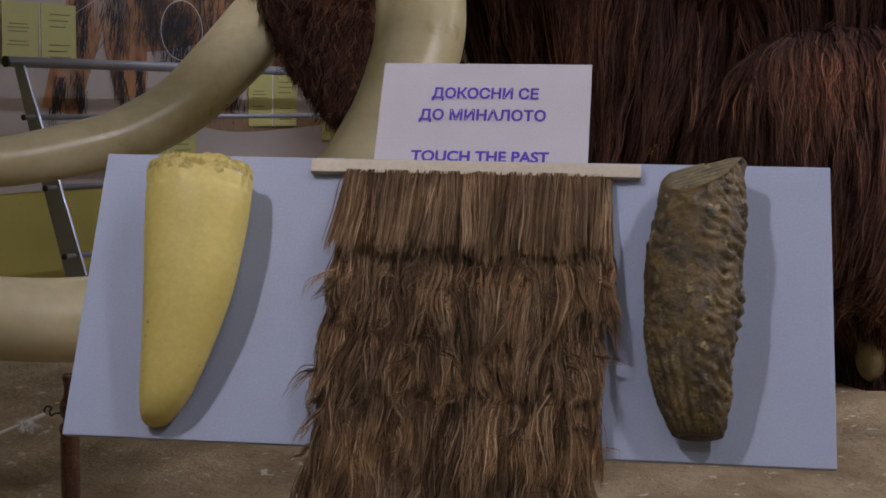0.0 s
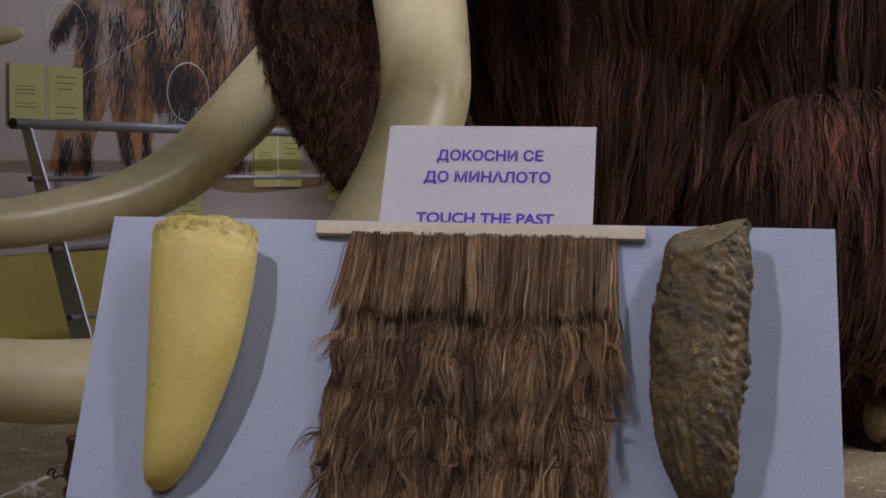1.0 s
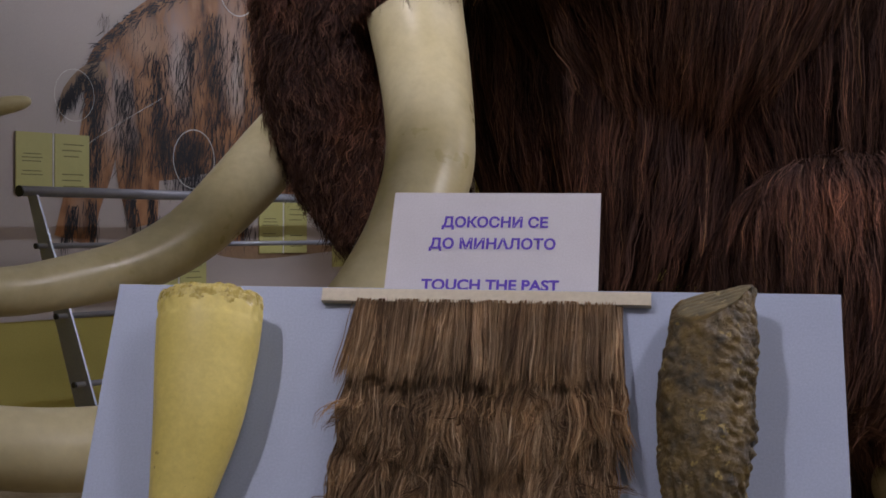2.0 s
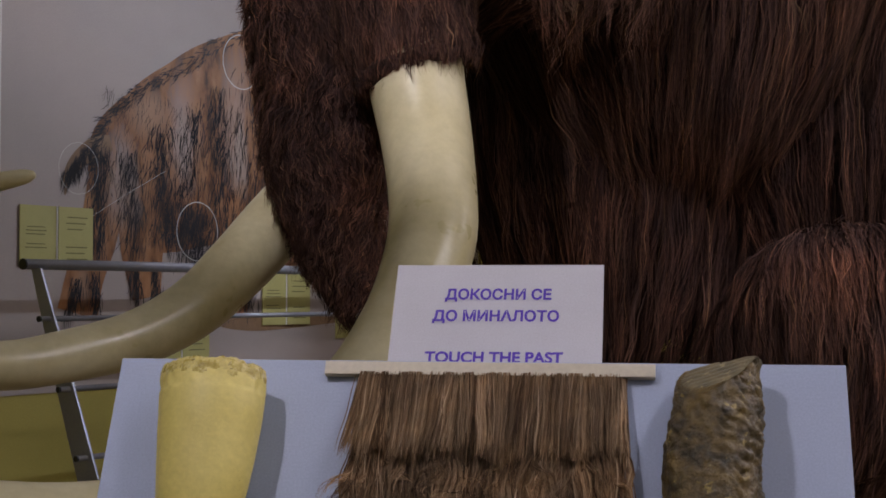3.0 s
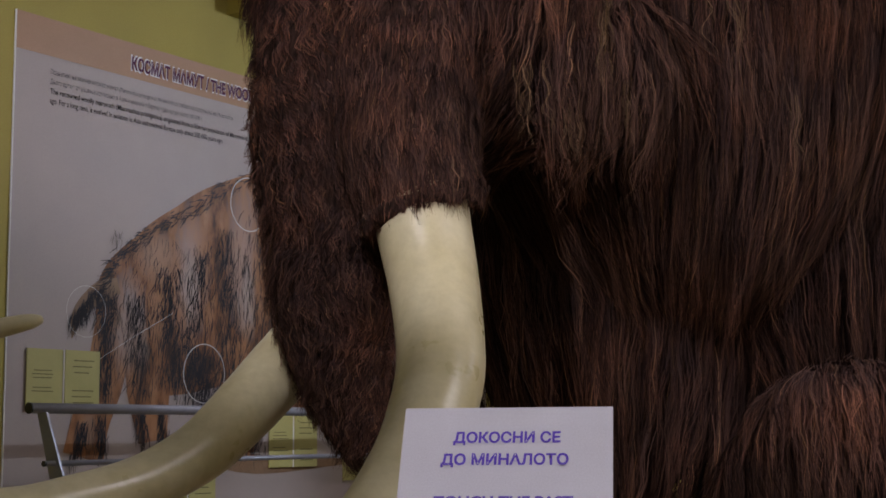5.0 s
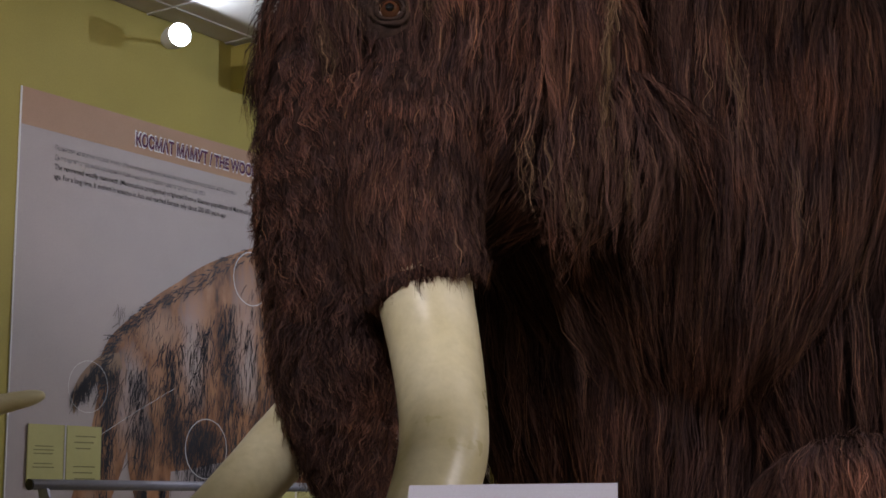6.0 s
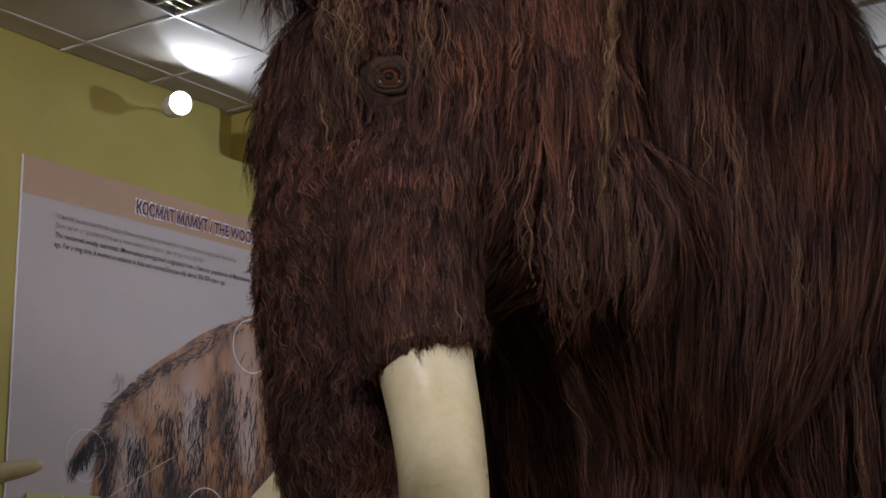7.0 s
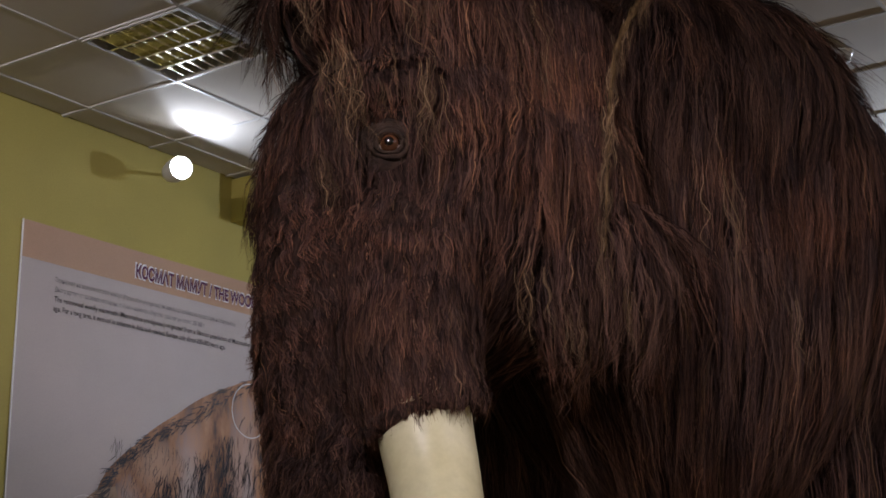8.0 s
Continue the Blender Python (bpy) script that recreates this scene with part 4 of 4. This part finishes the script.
# how the hair lies: wave, lift, wander of its direction, spread, pinch, frizz of the strands
STYLES = {
    "face": (0.07, 0.10, 0.35, 0.014, 0.55, 0.035),
    "mane": (0.06, 0.12, 0.22, 0.013, 0.65, 0.030),
    "flank": (0.045, 0.14, 0.16, 0.015, 0.60, 0.022),
    "matted": (0.16, 0.30, 0.75, 0.012, 0.35, 0.080),
    "sheath": (0.07, 0.12, 0.25, 0.011, 0.45, 0.045),
}
# limbs: rows of x, y, z, radius; hair length; locks
TUBES = [
    ("trunk", [(-0.25, 4.72, 2.45, 0.34), (-0.30, 4.54, 1.98, 0.285), (-0.325, 4.48, 1.62, 0.220), (-0.315, 4.46, 1.32, 0.170), (-0.27, 4.44, 1.10, 0.11), (-0.21, 4.42, 0.95, 0.06)], 0.095, 4200, "matted"),
    ("sheath", [(-0.06, 4.72, 2.38, 0.27), (-0.095, 4.47, 2.15, 0.25), (-0.105, 4.345, 1.93, 0.225), (-0.075, 4.28, 1.76, 0.192), (-0.045, 4.245, 1.665, 0.172)], 0.12, 2600, "sheath"),
    ("foreleg", [(1.42, 5.05, 0.95, 0.38), (1.60, 5.08, 0.55, 0.33), (1.74, 5.10, 0.20, 0.29), (1.76, 5.10, 0.02, 0.30)], 0.24, 1700, "flank"),
    ("other_foreleg", [(0.62, 5.85, 1.2, 0.32), (0.60, 5.85, 0.5, 0.28), (0.60, 5.85, 0.02, 0.29)], 0.25, 500, "flank"),
    ("hindleg", [(2.55, 6.15, 1.4, 0.45), (2.6, 6.1, 0.6, 0.32), (2.6, 6.1, 0.02, 0.30)], 0.25, 500, "flank"),
    ("other_hindleg", [(2.1, 6.95, 1.4, 0.42), (2.1, 6.95, 0.6, 0.30), (2.1, 6.95, 0.02, 0.29)], 0.25, 400, "flank"),
]


def inside(p, skip):
    """Which of the places lie within another bulge or limb."""
    hit = np.zeros(len(p), bool)
    for name, c, r, *_ in BULGES:
        if name != skip:
            hit |= (((p - np.array(c)) / (np.array(r) * 0.93)) ** 2).sum(1) < 1
    for name, rows, *_ in TUBES:
        if name == skip:
            continue
        for a, b in zip(np.array(rows)[:-1], np.array(rows)[1:]):
            d = b[:3] - a[:3]
            t = ((p - a[:3]) @ d) / (d @ d)
            hit |= (t >= 0) & (t <= 1) & (np.linalg.norm(p - a[:3] - t[:, None] * d, axis=1) < (a[3] + (b[3] - a[3]) * t) * 0.90)
    return hit


TUSKS = [
    [(-0.045, 4.46, 2.02, 0.135), (-0.060, 4.27, 1.78, 0.140), (-0.050, 4.20, 1.605, 0.140), (-0.019, 4.12, 1.417, 0.130), (0.000, 4.00, 1.249, 0.122),
     (0.000, 3.90, 1.121, 0.119), (-0.030, 3.80, 1.001, 0.112), (-0.078, 3.70, 0.886, 0.105), (-0.166, 3.58, 0.745, 0.102), (-0.30, 3.48, 0.60, 0.106),
     (-0.45, 3.36, 0.505, 0.101), (-0.66, 3.26, 0.470, 0.095), (-0.90, 3.15, 0.480, 0.090), (-1.20, 3.12, 0.54, 0.080), (-1.52, 3.25, 0.70, 0.066), (-1.74, 3.52, 0.98, 0.048), (-1.70, 3.82, 1.22, 0.028), (-1.60, 3.95, 1.30, 0.006)],
    [(-0.30, 4.90, 1.55, 0.120), (-0.417, 4.75, 1.301, 0.112), (-0.524, 4.65, 1.159, 0.107), (-0.591, 4.55, 1.067, 0.102), (-0.705, 4.40, 0.934, 0.092),
     (-0.843, 4.25, 0.844, 0.083), (-1.001, 4.10, 0.799, 0.074), (-1.159, 3.95, 0.775, 0.067), (-1.38, 3.82, 0.80, 0.065), (-1.56, 3.78, 0.92, 0.056), (-1.60, 3.80, 1.10, 0.047), (-1.44, 3.86, 1.215, 0.038), (-1.23, 3.90, 1.250, 0.030), (-1.10, 3.90, 1.276, 0.022), (-1.06, 3.90, 1.284, 0.012), (-1.052, 3.90, 1.286, 0.002)],
]


def coat(mass, p, nrm, length, rng, style, down=(0.0, -0.25, -1.0)):
    """Matted locks on places of the hide, hanging down along it; thinner on the side turned to the wall."""
    wave, lift, wander, spread, pinch, frizz = STYLES[style]
    keep = (nrm[:, 1] < 0.35) | (rng.random(len(p)) < 0.18)
    p, nrm = p[keep], nrm[keep]
    down = unit(np.array(down, float))
    ways = down - nrm * (nrm @ down)[:, None]
    ways = unit(ways) + rng.normal(0, 0.3 * wander, nrm.shape)
    turn = np.array([1.2 * noise.noise(Vector(a) * 3.2) + 0.8 * noise.noise(Vector(a) * 9) for a in p]) * wander
    ways = ways + unit(np.cross(nrm, down)) * turn[:, None]
    grow = np.array([1 + 0.5 * noise.noise(Vector(a) * 5 + Vector((9, 0, 0))) for a in p]) * cropped(p)
    locks(mass, p, nrm, ways, length * grow * rng.uniform(0.5, 1.15, len(p)), rng.uniform(0.0018, 0.0052, 5000), rng, 0, 6, lift, wave, sag=0.2, kids=8, spread=spread, pinch=pinch, fuzz=frizz, twist=0.6, fall=1.0, curl=(0.7, 2.2))


EYE_AT = np.array((-0.150, 4.300, 2.490))


def bare(p):
    """Places right round the eye that carry no hair."""
    return np.linalg.norm((p - EYE_AT) * (1, 0.5, 1), axis=1) < 0.068


def cropped(p):
    """Hair is short on the brow and cheek beside the eye, and full elsewhere."""
    near_eye = (np.abs(p[:, 0] + 0.145) < 0.080) & (p[:, 2] > 2.40) & (p[:, 2] < 2.66) & (p[:, 1] < 4.6)
    return np.where(near_eye, 0.36, 1.0)


# single pale wisps: from, to, hairs
WISPS = [
    ((-0.31, 4.22, 2.82), (-0.24, 4.21, 2.36), 10), ((-0.34, 4.24, 2.76), (-0.27, 4.22, 2.42), 8), ((-0.25, 4.22, 2.66), (-0.23, 4.20, 2.44), 6),
    ((-0.02, 4.22, 2.72), (-0.005, 4.21, 2.33), 8), ((-0.05, 4.22, 2.68), (-0.03, 4.21, 2.38), 6), ((-0.16, 4.24, 2.70), (-0.13, 4.22, 2.53), 4),
    ((0.285, 4.44, 2.12), (0.31, 4.42, 1.82), 5), ((0.265, 4.42, 2.10), (0.29, 4.40, 1.86), 4), ((0.585, 4.46, 2.06), (0.605, 4.46, 1.83), 6), ((0.41, 4.44, 1.98), (0.42, 4.42, 1.76), 9),
    ((-0.36, 4.25, 2.42), (-0.30, 4.22, 2.18), 7), ((-0.10, 4.24, 3.05), (0.02, 4.22, 2.72), 7), ((0.30, 4.42, 3.02), (0.36, 4.40, 2.62), 7),
    ((-0.40, 4.30, 3.10), (-0.37, 4.26, 2.72), 8), ((1.15, 4.62, 2.05), (1.18, 4.62, 1.72), 4), ((0.95, 4.66, 2.5), (0.98, 4.62, 2.1), 5),
]


def mammoth():
    rng = np.random.default_rng(11)
    mass = Mass()
    for name, c, r, length, count, style in BULGES:
        v, q = ball(c, np.array(r) * 0.97)
        mass.add(v, q, 1)
        d = unit(rng.normal(0, 1, (int(count * 3.2), 3)))
        area = np.linalg.norm(d / np.array(r), axis=1)
        d = d[rng.random(len(d)) < area / area.max()]
        d = d[:count]
        p = np.array(c) + d * np.array(r)
        nrm = unit(d / np.array(r))
        keep = ~inside(p, name) & ~bare(p)
        p = p + nrm * (np.array([max(0.0, 0.02 + 0.05 * noise.noise(Vector(a) * 4.5) + 0.03 * noise.noise(Vector(a) * 11)) for a in p]) * (cropped(p) > 0.5))[:, None]
        coat(mass, p[keep], nrm[keep], length, rng, style, down=(-0.25, -0.9, -0.9) if name == "forearm" else (0.0, -0.25, -1.0))
    for name, rows, length, count, style in TUBES:
        line = glide(rows, 8)
        v, q = tube_mesh(line * np.array((1, 1, 1, 0.97)))
        mass.add(v, q, 1)
        pick = rng.random(count) * (len(line) - 1.001)
        i, t = pick.astype(int), (pick % 1)[:, None]
        at_, ax = line[i] * (1 - t) + line[i + 1] * t, unit(line[i + 1, :3] - line[i, :3])
        nrm = unit(np.cross(ax, rng.normal(0, 1, ax.shape)))
        p = at_[:, :3] + nrm * at_[:, 3:]
        keep = ~inside(p, name) & ~bare(p)
        coat(mass, p[keep], nrm[keep], length, rng, style)
    for a, b, count in WISPS:
        a, b = np.array(a), np.array(b)
        roots = a + rng.normal(0, 1, (count, 3)) * (0.022, 0.006, 0.03)
        locks(mass, roots, np.tile((0.0, -1.0, 0.0), (count, 1)), np.tile(b - a, (count, 1)), np.full(count, np.linalg.norm(b - a)) * rng.uniform(0.8, 1.1, count), np.full(count * 2, 0.0022), rng, 5, 18, 0.06, 0.10, kids=2, spread=0.004, fuzz=0.03, twist=0.5, curl=(0.9, 2.6))
    # the ear's worn pale edge
    edge = glide([(0.700, 4.45, 3.10), (0.667, 4.44, 3.02), (0.588, 4.43, 2.86), (0.556, 4.43, 2.66), (0.544, 4.43, 2.50), (0.528, 4.43, 2.28), (0.520, 4.43, 2.12)], 18)
    mass.add(*tube_mesh(np.hstack([edge, (0.003 + 0.014 * np.linspace(1, 0, len(edge))[:, None] ** 2.2) * (1 + 0.3 * np.sin(np.arange(len(edge)) * 0.9))[:, None]]), 8), 9)
    locks(mass, edge + rng.normal(0, 0.009, edge.shape), np.tile((0.1, -1.0, 0.0), (len(edge), 1)), np.tile((-0.05, 0.0, -1.0), (len(edge), 1)), rng.uniform(0.06, 0.15, len(edge)), np.full(9000, 0.003), rng, 5, 6, 0.1, 0.10, kids=3, spread=0.005)
    for rows in TUSKS:
        line = glide(rows, 8)
        mass.add(*tube_mesh(line, 40, 0.012), 2)
    # the rolled lip from which the near tusk comes, lower on its outer side
    a = np.linspace(0, 2 * np.pi, 49)
    lip = np.stack([-0.048 + 0.152 * np.cos(a), 4.232 + 0.150 * np.sin(a), 1.628 + 0.055 * np.cos(a), 0.034 + 0.005 * np.sin(5 * a)], 1)
    mass.add(*tube_mesh(lip, 12), 1)
    hang = lip[:-1].repeat(20, axis=0) + rng.normal(0, 1, (960, 4)) * (0.010, 0.010, 0.012, 0)
    away = unit(hang[:, :3] - (-0.048, 4.232, 1.628)) * (1, 1, 0) + (0, 0, 0.05)
    locks(mass, hang[:, :3] + away * 0.022, unit(away), np.tile((0.0, 0.0, -1.0), (960, 1)) - away * 0.3, rng.uniform(0.014, 0.034, 960), rng.uniform(0.002, 0.004, 5000), rng, 0, 4, 0.15, 0.08, kids=10, spread=0.009, fuzz=0.04)
    # eye: a dark-lidded amber ball
    eye = EYE_AT
    mass.add(*ball(eye + (0, 0.012, 0), (0.034, 0.032, 0.034), 32, 24), 3)
    mass.add(*ball(eye + (0, 0.070, 0.004), (0.115, 0.062, 0.100), 36, 24), 10)
    mass.add(*ball(eye + (0, -0.0175, 0), (0.014, 0.004, 0.014), 24, 16), 8)
    a = np.linspace(0, 2 * np.pi, 33)
    for rr, back, thick, mat in ((0.0315, 0.000, 0.0030, 6), (0.039, 0.002, 0.0075, 10), (0.054, 0.012, 0.0090, 10)):
        if mat == 6:  # the pale rim shows along the lower lid
            a = np.linspace(3.5, 5.9, 33)
        else:
            a = np.linspace(0, 2 * np.pi, 33)
        ring = np.stack([eye[0] + rr * 1.1 * np.cos(a), eye[1] + back + 0.003 * np.sin(5 * a), eye[2] + rr * (0.9 + 0.12 * np.sin(a)) * np.sin(a), thick * (1 + 0.3 * np.sin(3 * a + rr * 90))], 1)
        mass.add(*tube_mesh(ring, 10), mat)
    # pale toenails on the near forefoot
    for k in range(4):
        t = -2.35 + 0.55 * k
        mass.add(*ball((1.76 + 0.29 * math.cos(t), 5.10 + 0.29 * math.sin(t), 0.10), (0.06, 0.05, 0.085), 20, 14), 7)
    me = mass.mesh("mammoth_model", [COAT, HIDE, IVORY, AMBER, BLACK, TAN, LID, HORN, PUPIL, EAR_RIM, SKIN])
    thing("mammoth_model", me, "life-size shaggy dark brown mammoth model with long cream tusks", "mammoth model")


TAN = fur("pale_tan_hair", [(0.0, (0.06, 0.034, 0.018)), (0.6, (0.12, 0.073, 0.040)), (1.0, (0.20, 0.128, 0.075))], 0.6, 0.08)
SKIN = surface("bare_eyelid_skin", (0.022, 0.013, 0.010), (0.060, 0.036, 0.026), 0.7, 30, 120, 1.0, 0.006, 0.15)
EAR_RIM = short_nap("worn_ear_rim", (0.05, 0.028, 0.014), (0.17, 0.105, 0.05))
HORN = surface("dull_horn_nail", (0.13, 0.10, 0.045), (0.24, 0.19, 0.10), 0.5, 20, 80, 0.3, 0.003)
PUPIL = plain("black_glass_pupil", (0.004, 0.003, 0.003), 0.06)
LID = plain("pale_eye_rim", (0.22, 0.16, 0.14), 0.4)
AMBER = plain("amber_glass_eye", (0.055, 0.022, 0.011), 0.05, gloss=0.6)
mammoth()
